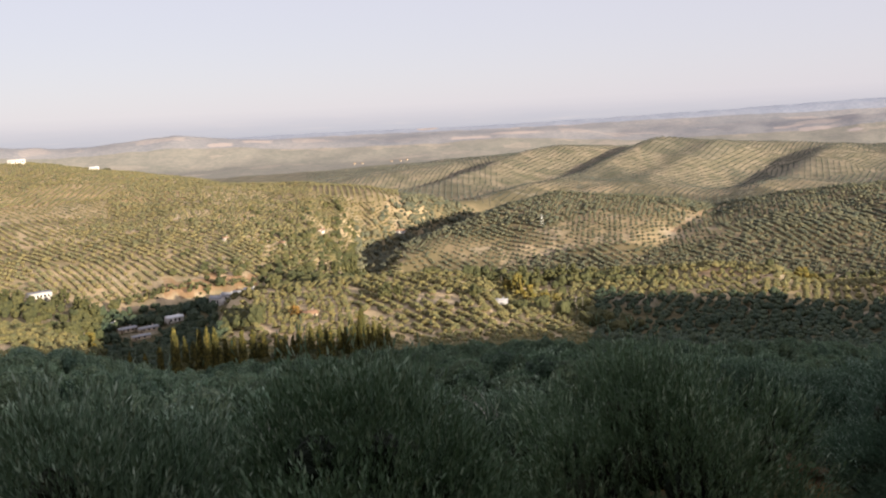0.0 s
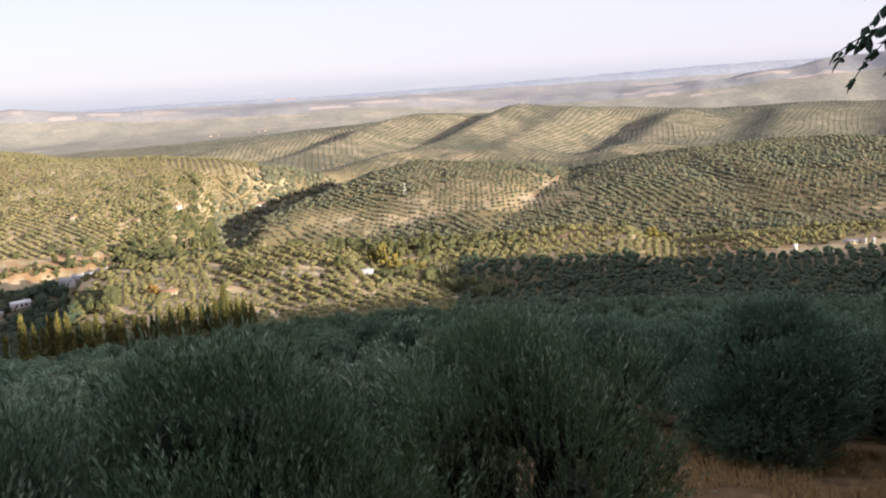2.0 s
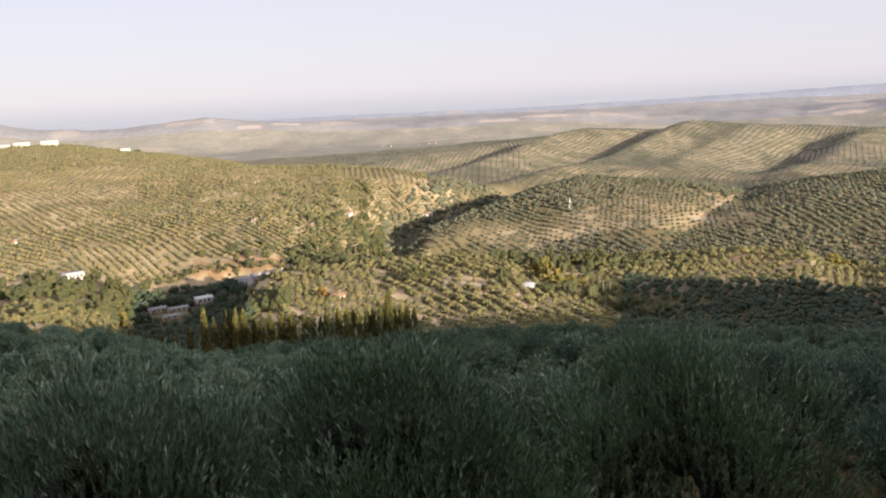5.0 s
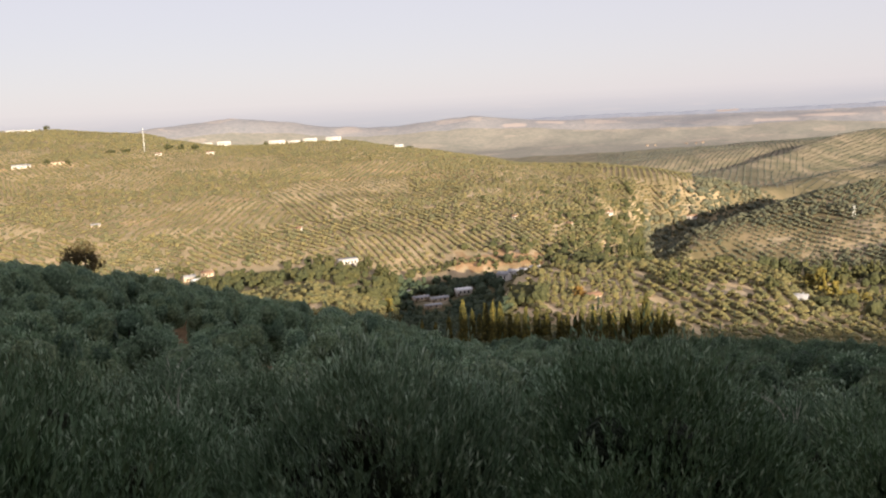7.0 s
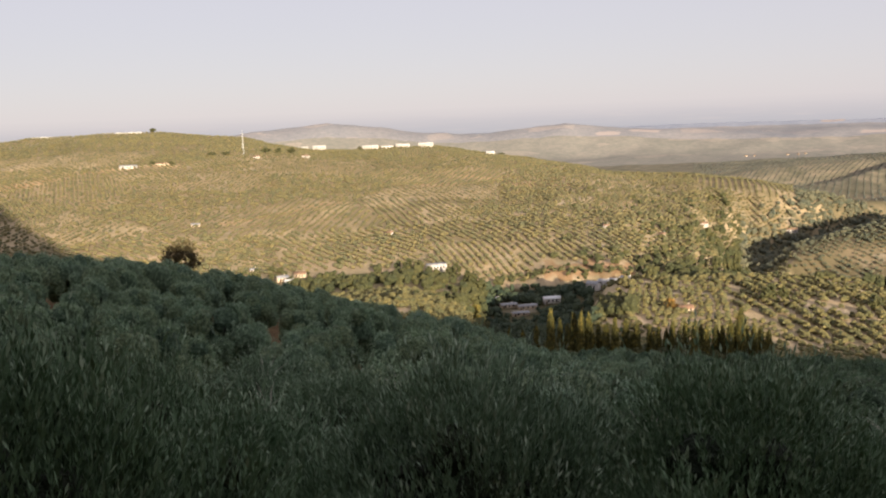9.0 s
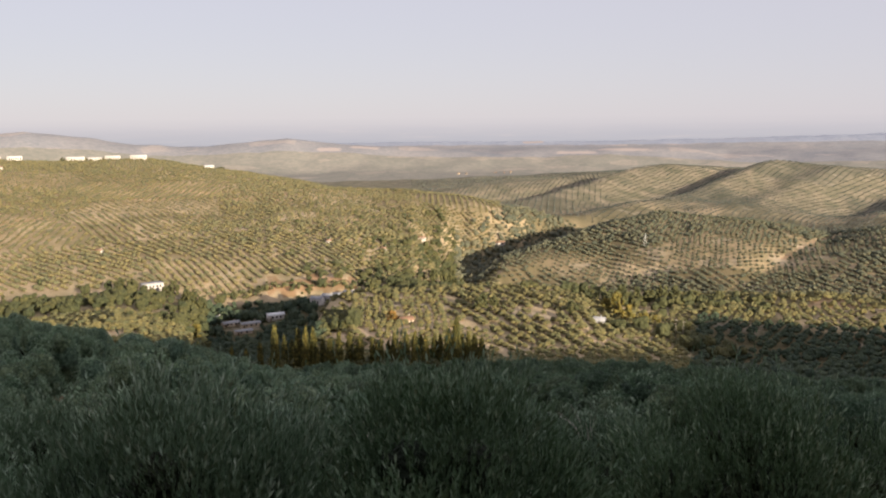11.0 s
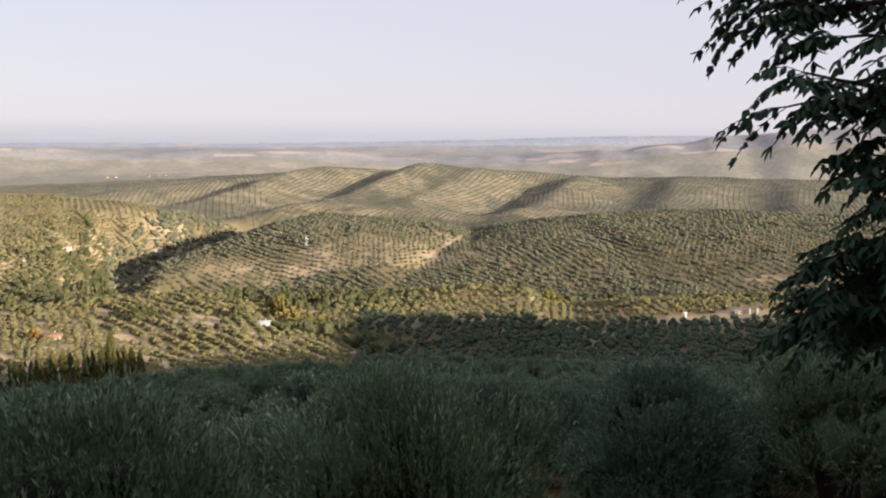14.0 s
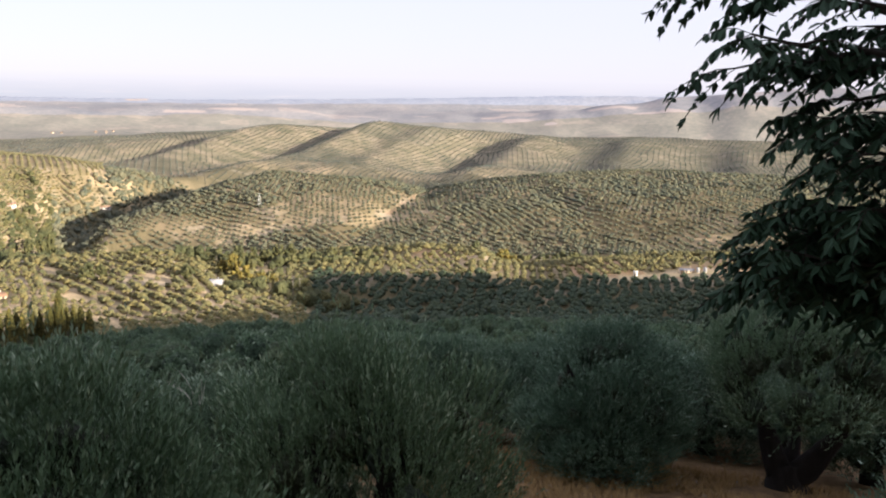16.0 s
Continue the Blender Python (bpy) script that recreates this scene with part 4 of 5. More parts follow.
# ---- cypresses, broadleaf trees, the walnut by the terrace ----
def spire(seed, tufts, tall=1.0):
    """A cypress of unit height: a narrow pointed column of upright tufts."""
    r = np.random.RandomState(seed)
    vs, fs, start = [], [], 0
    tv, tf = ico(1)
    for k in range(tufts):
        h = r.uniform(0.03, 0.97)
        girth = 0.085 * (1 - h ** 2.2) ** 0.6 + 0.008
        a = r.uniform(0, 6.283)
        rad = girth * r.uniform(0.45, 1.0)
        size = np.array([0.028, 0.028, 0.085]) * r.uniform(0.7, 1.3) * (1.15 - 0.5 * h)
        v = tv * size * r.uniform(0.75, 1.25, (len(tv), 1)) + np.array([rad * math.cos(a), rad * math.sin(a), h])
        vs.append(v)
        fs.append(tf + start)
        start += len(v)
    cv, cf = ico(2)
    cv = cv * np.array([0.06, 0.06, 0.49]) + np.array([0, 0, 0.5])
    vs.append(cv)
    fs.append(cf + start)
    return mesh_from("crown", np.concatenate(vs), np.concatenate(fs), [CYPRESS], smooth=False)


def trunk_bm(radius, tall, sides=7):
    bm = bmesh.new()
    tube(bm, [(0, 0, -0.02 * tall), (0, 0, tall * 0.5), (0.02 * tall, 0, tall)], [radius, radius * 0.8, radius * 0.5], sides)
    return bm


def plant_cypresses():
    shapes = [spire(81 + k, 190) for k in range(4)]
    r = random.Random(8)
    # azimuth and the height of each top above the eye's level, in degrees
    tops = [(-18.2, -12.7), (-17.6, -13.4), (-17.1, -13.7), (-16.7, -13.0), (-16.2, -12.9), (-15.7, -13.0), (-15.1, -14.0), (-14.6, -14.1), (-14.0, -13.3),
            (-13.3, -13.4), (-12.6, -13.7), (-11.8, -13.7), (-11.2, -13.8), (-10.7, -14.3), (-10.3, -13.9), (-9.5, -13.5), (-8.9, -13.4), (-8.5, -14.0),
            (-8.2, -13.7), (-7.6, -14.0), (-7.2, -13.6), (-6.7, -13.3), (-6.1, -12.6), (-5.7, -13.6), (-5.3, -13.9), (-4.9, -13.6), (-4.4, -13.8),
            (-19.2, -14.1), (-20.1, -14.4), (-21.0, -14.2), (-15.4, -14.6), (-12.9, -14.5), (-11.5, -14.5), (-9.9, -14.4), (-6.4, -13.7)]
    first = []
    for k, (az, el) in enumerate(tops):
        el += 0.35 if el < -13.8 else 0.0
        d = 262 + r.uniform(-9, 9)
        x, y = polar(az, d)
        z = ground_height(x, y)
        tall = d * math.tan(radians(el)) - z
        m = pose(x, y, z, 0, 0, r.uniform(0, 360))
        if k < 4:
            ob = tagged(new("cypress_tree"), "tall narrow green cypress in a row below the hill", "cypress", "row of cypresses")
            put("crown", shapes[k], ob)
            part("trunk", trunk_bm(0.015, 0.12), BARK, ob)
            ob.matrix_basis = m
            first.append(ob)
        else:
            ob = copy_thing(first[k % 4], m)
        w = tall * r.uniform(0.85, 1.3)
        ob.scale = (w, w, tall)


def broadleaf_mesh(seed, material, level=3, spread=0.5, clumps=44):
    """A crown of clumps with gaps: unit radius, its foot at z = 0."""
    r = np.random.RandomState(seed)
    vs, fs, start = [], [], 0
    tv, tf = ico(level - 1)
    for k in range(clumps):
        a, h = r.uniform(0, 6.283), r.uniform(0.25, 1.75)
        rad = (1 - ((h - 0.85) / 1.1) ** 2) * r.uniform(0.3, 0.92)
        s = r.uniform(0.14, 0.3)
        v = tv * lump_field(seed + k, 6, 0.5)(tv)[:, None] * r.uniform(0.8, 1.2, (len(tv), 1)) * s
        vs.append(v + np.array([rad * math.cos(a), rad * math.sin(a), h]))
        fs.append(tf + start)
        start += len(tv)
    return mesh_from("crown", np.concatenate(vs), np.concatenate(fs), [material], smooth=False)


GREENS = [broadleaf_mesh(101 + k, LEAFY_FAR) for k in range(3)]
GOLDS = [broadleaf_mesh(111 + k, GOLD_FAR) for k in range(2)]
ORANGES = [broadleaf_mesh(121, ORANGE_FAR)]


def open_crown(seed):
    """A loose crown of leafy boughs with sky between them: unit radius, its foot at z = 0."""
    v, f, slots, _ = leafy_crown(None, seed, 46, (0.1, 0.22), 16, 4, 0.075, (0.95, 0.95, 0.85), 1)
    return mesh_from("crown", v + np.array([0, 0, 1.05]), f, [SUNLIT_CROWN, SUNLIT_CROWN], None, False, slots)


CREST_CROWNS = [open_crown(151 + k) for k in range(2)]


def leaf_tree(name, label, shapes, az, d, tall, wide, k=0):
    x, y = polar(az, d)
    ob = tagged(new(name), label, "tree")
    put("crown", shapes[k % len(shapes)], ob, pose(0, 0, 0.12 * tall) @ Matrix.Diagonal((wide / 2, wide / 2, tall * 0.42, 1)))
    part("trunk", trunk_bm(0.03 * tall, 0.45 * tall), BARK, ob)
    ob.matrix_basis = pose(x, y, ground_height(x, y) - 0.1, 0, 0, (k * 77) % 360)
    return ob


def plant_broadleaf():
    r = random.Random(21)
    for k, (az, d, tall, wide) in enumerate([(5.2, 490, 13, 8), (6.2, 492, 9, 8), (7.0, 500, 7, 6), (4.5, 505, 17, 9), (3.8, 512, 11, 8), (-23.2, 500, 12, 9), (22.3, 692, 14, 15), (23.0, 690, 9, 11)]):
        leaf_tree("yellowing_tree", "broad tree with sunlit yellow-green autumn leaves in the valley", GOLDS, az, d, tall, wide, k)
    leaf_tree("orange_tree", "round tree with orange autumn leaves beside the tiled house", ORANGES, -10.4, 447, 7, 8)
    spots = [(4.0, 520, 15, 11), (4.8, 560, 16, 11), (5.8, 575, 14, 10), (7.3, 600, 17, 10), (8.2, 610, 16, 9), (9.1, 618, 12, 9), (6.6, 590, 13, 9),
             (-6.9, 800, 24, 9), (-6.4, 806, 28, 9), (-5.8, 800, 20, 8), (-7.6, 790, 18, 9), (-27.6, 672, 13, 11), (-26.9, 668, 12, 10), (-24.4, 668, 15, 10),
             (-23.7, 660, 13, 9), (-23.3, 655, 17, 9), (-22.8, 650, 14, 9), (-24.9, 660, 10, 9), (2.8, 530, 10, 10), (1.6, 470, 9, 9), (-4.4, 470, 11, 10), (-3.6, 475, 9, 7)]
    for k, (az, d, tall, wide) in enumerate(spots):
        leaf_tree("broadleaf_tree", "green broadleaf tree standing among the houses and groves", GREENS, az, d, tall, wide, k)
    leaf_tree("lone_tree", "large dark tree standing alone on the crest of the hill", CREST_CROWNS, -42.2, 166, 14, 8.5, 1)
    for k, (az, d, tall, wide) in enumerate([(-43.7, 168, 7.5, 4.5), (-45.6, 170, 7.5, 6.5), (-47.5, 165, 6, 6), (-39.2, 168, 6, 5)]):
        leaf_tree("crest_tree", "smaller dark tree beside the lone tree on the crest", CREST_CROWNS, az, d, tall, wide, k)
    for k, (az, d, tall, wide) in enumerate([(-43.2, 1785, 11, 14), (-36.4, 1500, 10, 18), (-35.6, 1490, 10, 15), (-34.8, 1500, 11, 16), (-42.3, 1340, 8, 12), (-43.4, 1338, 8, 10),
                                             (-38.9, 1450, 8, 16), (-39.8, 1440, 7, 16), (-30.4, 1690, 9, 12), (-21.2, 1660, 7, 16)]):
        leaf_tree("hilltop_tree", "rounded green tree among the groves on the broad hill", GREENS, az, d, tall, wide, k)
    # belts of wild trees in the ravine, round the village and along the valley
    p = []
    rr = np.random.RandomState(6)
    belts = [(-6.6, 900, -3.2, 1120, 26, 340, 1.4), (-4.4, 1090, -0.5, 1240, 34, 380, 1.4), (-1, 1220, 2, 1390, 34, 300, 1.4), (-23, 520, -16, 550, 32, 170, 1.25),
             (-21.5, 480, -17, 480, 22, 70, 1.2), (-22, 640, -13, 650, 20, 150, 1.4), (-36, 600, -23, 640, 24, 260, 1.25), (-13, 700, -6.5, 830, 40, 200, 1.2),
             (-11, 610, -6, 700, 30, 180, 1.1), (-21.5, 470, -13.5, 442, 6, 130, 1.5), (2.5, 560, 12, 640, 24, 90, 1.4), (9, 800, 40, 830, 14, 160, 1.2)]
    thickets = [(-12, 1010, -3, 1130, 50, 90, 1), (8, 470, 10.5, 470, 14, 20, 1.6), (-38, 690, -33, 690, 18, 40, 1), (-22, 266, -4, 266, 3, 110, 0.9),
                (-21, 258, -4.5, 256, 2, 60, 0.6), (-11, 880, -6.5, 900, 26, 110, 0.9), (-22, 716, -13, 712, 7, 130, 0.6), (-22.5, 668, -13, 668, 10, 120, 0.8), (-22.5, 575, -15, 590, 18, 260, 0.7), (-22.5, 545, -15.5, 545, 12, 160, 0.95),
                (-22, 610, -16, 625, 9, 110, 0.6)]
    for az0, d0, az1, d1, spread, n, size in belts + thickets:
        t = rr.uniform(0, 1, n)
        a, d = az0 + (az1 - az0) * t, d0 + (d1 - d0) * t
        x = d * np.sin(np.radians(a)) + rr.normal(0, spread, n)
        y = d * np.cos(np.radians(a)) + rr.normal(0, spread, n)
        p.append(np.stack([x, y, size * rr.uniform(0.6, 1.3, n)], axis=1))
    p = clear_of(np.concatenate(p), HOUSE_SPOTS)
    turn, away = np.degrees(np.arctan2(p[:, 0], p[:, 1])), np.hypot(p[:, 0], p[:, 1])
    p = p[(turn < -15.6) | (turn > -11.8) | (away < 480) | (away > 705)]
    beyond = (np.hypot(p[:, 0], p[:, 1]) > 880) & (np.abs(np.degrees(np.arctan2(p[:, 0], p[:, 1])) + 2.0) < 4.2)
    shapes = crown_templates(3, [131, 132, 133, 134], 0.5, 0.15)
    turn, away = np.degrees(np.arctan2(p[:, 0], p[:, 1])), np.hypot(p[:, 0], p[:, 1])
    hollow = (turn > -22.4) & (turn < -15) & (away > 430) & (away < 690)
    for q, material, label in ((p[~beyond & ~hollow], LEAFY_FAR, "green thicket of poplars and scrub along the valley"), (p[hollow], OLIVE_SHADED, "thicket of scrub round the village, coloured dark for the hollow's shade"), (p[beyond], MISTY_FAR, "scrub and poplars filling the shaded ravine, coloured paler as in haze")):
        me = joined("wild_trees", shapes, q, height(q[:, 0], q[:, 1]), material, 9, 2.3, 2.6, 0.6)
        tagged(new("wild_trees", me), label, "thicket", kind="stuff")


# ---- houses ----
WHITEWASH = plain_material("whitewash", (0.62, 0.58, 0.53), 0.8, 0.08, 0.6)
CREAM = plain_material("cream_render", (0.55, 0.45, 0.33), 0.85, 0.12, 0.6)
TILES = plain_material("clay_tiles", (0.27, 0.165, 0.105), 0.85, 0.3, 1.5)
ROOF_GREY = plain_material("fibre_cement", (0.33, 0.33, 0.34), 0.8, 0.2, 0.8)
ROOF_WHITE = plain_material("pale_sheet_roof", (0.7, 0.7, 0.7), 0.6, 0.1, 0.5)
PANE = plain_material("window_pane", (0.03, 0.035, 0.04), 0.15, 0.2)
WOOD = plain_material("brown_door", (0.12, 0.07, 0.04), 0.7)
POLE_WOOD = plain_material("weathered_pole", (0.28, 0.25, 0.22), 0.9, 0.25)
STEEL = plain_material("painted_steel", (0.62, 0.62, 0.6), 0.5, 0.1)


def box_bm(x0, y0, z0, x1, y1, z1):
    bm = bmesh.new()
    bmesh.ops.create_cube(bm, size=1.0)
    for v in bm.verts:
        v.co = Vector(((x0 + x1) / 2 + v.co.x * (x1 - x0), (y0 + y1) / 2 + v.co.y * (y1 - y0), (z0 + z1) / 2 + v.co.z * (z1 - z0)))
    return bm


def gable_bm(w, dep, z, rise, over=0.4, thick=0.18):
    """A pitched roof with thickness; the ridge runs along x."""
    bm = bmesh.new()
    half, ys = w / 2 + over, dep / 2 + over
    drop = rise * over / (dep / 2)
    prof = [(-ys, z - drop), (0, z + rise), (ys, z - drop), (ys, z - drop - thick), (0, z + rise - thick), (-ys, z - drop - thick)]
    a = [bm.verts.new((-half, y, h)) for y, h in prof]
    b = [bm.verts.new((half, y, h)) for y, h in prof]
    for k in range(6):
        n = (k + 1) % 6
        bm.faces.new((a[k], a[n], b[n], b[k]))
    for ring in (a[::-1], b):
        bm.faces.new((ring[0], ring[1], ring[4], ring[5]))
        bm.faces.new((ring[1], ring[2], ring[3], ring[4]))
    return bm


def walls_bm(w, dep, tall, rise):
    """The outer walls with their gables, set 1.5 m into the slope."""
    bm = bmesh.new()
    ring = [(-w / 2, -dep / 2), (w / 2, -dep / 2), (w / 2, dep / 2), (-w / 2, dep / 2)]
    lo = [bm.verts.new((x, y, -1.5)) for x, y in ring]
    hi = [bm.verts.new((x, y, tall)) for x, y in ring]
    if rise > 0:
        g0, g1 = bm.verts.new((-w / 2, 0, tall + rise - 0.19)), bm.verts.new((w / 2, 0, tall + rise - 0.19))
        bm.faces.new((hi[3], lo[3], lo[0], hi[0], g0))
        bm.faces.new((hi[1], lo[1], lo[2], hi[2], g1))
        bm.faces.new((lo[0], lo[1], hi[1], hi[0]))
        bm.faces.new((lo[2], lo[3], hi[3], hi[2]))
        bm.faces.new((hi[0], hi[1], g1, g0))
        bm.faces.new((hi[2], hi[3], g0, g1))
    else:
        for k in range(4):
            bm.faces.new((lo[k], lo[(k + 1) % 4], hi[(k + 1) % 4], hi[k]))
        bm.faces.new(hi)
    bm.faces.new(lo[::-1])
    return bm


HOUSE_SPOTS = []


def house(name, label, az, d, w, dep, tall, rise, turn, wall, roof, windows=3, parapet=False):
    """A small building facing the terrace: walls, roof, door, windows with sills, a chimney on pitched roofs."""
    x, y = polar(az, d)
    HOUSE_SPOTS.append((x, y, max(w, dep) * 0.6 + 2))
    ob = tagged(new(name), label, "building")
    part("wall", walls_bm(w, dep, tall, rise), wall, ob)
    if rise > 0:
        part("roof", gable_bm(w, dep, tall, rise), roof, ob)
        part("chimney", box_bm(w * 0.25, dep * 0.12, tall, w * 0.25 + 0.6, dep * 0.12 + 0.6, tall + rise + 0.7), wall, ob)
    else:
        part("roof", box_bm(-w / 2 - 0.25, -dep / 2 - 0.25, tall, w / 2 + 0.25, dep / 2 + 0.25, tall + 0.3), roof, ob)
    face = -dep / 2
    step = w / (windows + 1)
    for k in range(windows):
        cx = -w / 2 + step * (k + 1)
        wide = min(1.3, step * 0.5)
        pane = part("window", box_bm(cx - wide / 2, face - 0.04, tall * 0.38, cx + wide / 2, face + 0.1, tall * 0.8), PANE, ob, "dark window pane")
        part("sill", box_bm(cx - wide / 2 - 0.1, face - 0.16, tall * 0.38 - 0.14, cx + wide / 2 + 0.1, face - 0.003, tall * 0.38), wall, pane)
    part("door", box_bm(-w / 2 + step * 0.35, face - 0.05, -0.2, -w / 2 + step * 0.35 + 1.0, face + 0.1, min(2.1, tall * 0.7)), WOOD, ob, "brown wooden door")
    ob.matrix_basis = pose(x, y, ground_height(x, y), 0, 0, -az + turn)
    return ob


def build_houses():
    white, tiled = "whitewashed farmhouse with a clay-tiled roof among the olives", "small whitewashed hut among the olive rows"
    house("house", white, -8.4, 985, 9, 6, 3.4, 1.5, 20, WHITEWASH, TILES)
    house("house", tiled, -10.9, 872, 6, 5, 3.0, 1.2, -15, WHITEWASH, TILES, 2)
    house("house", tiled, -14.5, 878, 5, 5, 3.2, 1.2, 10, WHITEWASH, TILES, 2)
    house("house", white, -3.2, 1195, 14, 7, 4.0, 1.6, 15, WHITEWASH, TILES)
    house("house", tiled, -41.1, 945, 9, 6, 2.6, 1.0, 5, CREAM, ROOF_GREY)
    house("house", tiled, -28.7, 848, 6, 5, 3.0, 1.4, -20, WHITEWASH, TILES)
    house("villa", "low white villa with a flat roof between dark trees", -25.7, 684, 15, 9, 4.6, 0, 12, WHITEWASH, ROOF_GREY, 5)
    house("house", white, -35.9, 674, 9, 6, 3.4, 1.5, 25, CREAM, ROOF_GREY)
    house("house", white, -34.7, 690, 9, 6, 3.4, 1.4, -20, CREAM, TILES)
    house("house", tiled, -37.7, 724, 6, 5, 2.6, 1.0, 10, CREAM, ROOF_GREY)
    house("house", tiled, -35.4, 655, 8, 5, 2.8, 1.0, 0, WHITEWASH, ROOF_WHITE)
    # the village row in the shaded hollow
    for k in range(4):
        house("row_house", "white two-storey village house in a stepped row, in shade", -15.35 + k * 0.72, 668 + k * 6, 9.2, 7, 6.2 + 0.5 * (k % 2), 1.6, -28, WHITEWASH, ROOF_GREY, 3)
    house("shed", "white shed with a pale roof in the shaded hollow", -18.1, 640, 12, 7, 4.2, 1.2, 14, WHITEWASH, ROOF_WHITE)
    house("shed", "long grey-roofed farm shed in the shaded hollow", -21.0, 630, 12, 6, 2.8, 0.9, 20, CREAM, ROOF_GREY)
    house("shed", "long grey-roofed farm shed in the shaded hollow", -19.75, 628, 14, 6, 2.8, 0.9, 18, CREAM, ROOF_GREY)
    house("shed", "long grey-roofed farm shed in the shaded hollow", -20.2, 608, 12, 5, 2.4, 0.8, 15, CREAM, ROOF_GREY, 2)
    house("shed", "small white shed in the shaded hollow", -21.75, 646, 4, 4, 3.0, 0.6, 15, WHITEWASH, ROOF_WHITE, 1)
    for x, y, reach in HOUSE_SPOTS[-9:]:
        near = 1 - 13 / math.hypot(x, y)
        HOUSE_SPOTS.append((x * near, y * near, reach - 1))
    house("house", "small house with an orange tiled roof on the sunlit knoll", -9.5, 446, 7.5, 5, 2.0, 1.4, 25, CREAM, TILES)
    house("barn", "long dark-roofed barn with white gable ends at the valley edge", 3.1, 470, 11, 5, 1.5, 1.5, -12, ROOF_GREY, ROOF_GREY)
    house("house", white, 1.9, 628, 6, 5, 2.6, 1.0, 20, CREAM, TILES)
    house("house", white, 2.9, 650, 7, 5, 2.6, 1.2, -10, CREAM, TILES)
    house("kiosk", "small white upright kiosk on the bare yard", 31.0, 553, 2.4, 2.4, 3.6, 0, 5, WHITEWASH, ROOF_WHITE, 1)
    house("shed", "low white shed on the bare yard", 34.2, 568, 9, 5, 2.0, 0.6, 8, CREAM, ROOF_GREY, 3)
    # sheds along the skyline of the broad hill
    for az, d, w, tall in [(-33.0, 1690, 24, 9), (-34.3, 1690, 34, 3), (-29.7, 1690, 30, 7), (-28.6, 1690, 22, 5), (-27.6, 1690, 26, 7), (-26.1, 1685, 28, 8), (-49.4, 1790, 40, 2.4), (-44.6, 1790, 46, 2.4)]:
        house("warehouse", "long white warehouse on the skyline of the broad hill", az, d, w, 16, tall, 0, 3, WHITEWASH, ROOF_WHITE, 6)
    house("farm", "white farm shed beside a bare yard on the broad hill", -44.8, 1335, 24, 10, 3.4, 1.6, 4, WHITEWASH, ROOF_GREY, 4)
    house("farm", "cream farm wall and shed beside a bare yard", -42.9, 1342, 26, 7, 2.6, 0.8, -6, CREAM, TILES, 4)
    for az, d, w in [(-5.9, 3020, 8), (-5.4, 3010, 6), (-3.5, 3040, 9), (-2.9, 3030, 6), (-2.5, 3040, 7), (26.0, 2960, 8)]:
        house("farm", "pale farm building on the hazy plain", az, d, w, 7, 2.6, 1.4, 10, CREAM, TILES, 3)
    house("cottage", tiled, -37.0, 1420, 10, 7, 3.4, 1.2, 0, WHITEWASH, TILES, 2)
    house("cottage", tiled, -33.9, 1440, 12, 7, 3.4, 1.2, 10, WHITEWASH, TILES, 2)
    house("cottage", tiled, -21.9, 1640, 16, 8, 5, 1.2, 10, WHITEWASH, ROOF_WHITE, 3)


def lattice(ob, tall, foot, head, steps, bar):
    """Three leaning legs with diagonal braces, panel by panel."""
    for k in range(3):
        a = k * 2.0944
        bm = bmesh.new()
        tube(bm, [(foot * math.cos(a), foot * math.sin(a), -1), (head * math.cos(a), head * math.sin(a), tall)], [bar, bar * 0.65], 6)
        part("leg", bm, STEEL, ob)
    rise = (tall - 1) / steps
    for j in range(steps):
        z = 1 + j * rise
        bm = bmesh.new()
        s0, s1 = foot + (head - foot) * z / tall, foot + (head - foot) * min((z + rise) / tall, 1)
        for k in range(3):
            a, b = k * 2.0944, (k + 1) * 2.0944
            tube(bm, [(s0 * math.cos(a), s0 * math.sin(a), z), (s1 * math.cos(b), s1 * math.sin(b), z + rise)], [bar * 0.4, bar * 0.4], 4)
        part("brace", bm, STEEL, ob)


def build_mast():
    ob = tagged(new("radio_mast"), "slim pale lattice radio mast on the broad hill", "mast")
    lattice(ob, 38.0, 1.3, 0.5, 14, 0.22)
    x, y = polar(-37.8, 1460)
    ob.matrix_basis = pose(x, y, ground_height(x, y))


def build_pylon():
    ob = tagged(new("electricity_pylon"), "pale lattice electricity pylon among the olives on the opposite hill", "pylon")
    lattice(ob, 15.0, 2.4, 0.35, 7, 0.16)
    for z, reach in ((10.5, 2.6), (12.6, 2.0)):
        bm = bmesh.new()
        tube(bm, [(-reach, 0, z), (0, 0, z + 0.5), (reach, 0, z)], [0.08, 0.16, 0.08], 5)
        part("crossarm", bm, STEEL, ob)
    x, y = polar(6.2, 1000)
    ob.matrix_basis = pose(x, y, ground_height(x, y))


def build_tanks():
    """Two upright tanks on the bare yard."""
    for k, az in enumerate((34.9, 35.35)):
        ob = tagged(new("water_tank"), "upright pale metal tank on the bare yard", "tank", "tanks on the yard")
        bm = bmesh.new()
        tube(bm, [(0, 0, 0), (0, 0, 3.0), (0, 0, 3.4)], [1.1, 1.1, 0.25], 18)
        part("shell", bm, ROOF_GREY, ob)
        bm = bmesh.new()
        tube(bm, [(0, 0, -1.0), (0, 0, 0.15)], [1.35, 1.35], 18)
        part("plinth", bm, CREAM, ob)
        x, y = polar(az, 566)
        ob.matrix_basis = pose(x, y, ground_height(x, y) + 0.1)


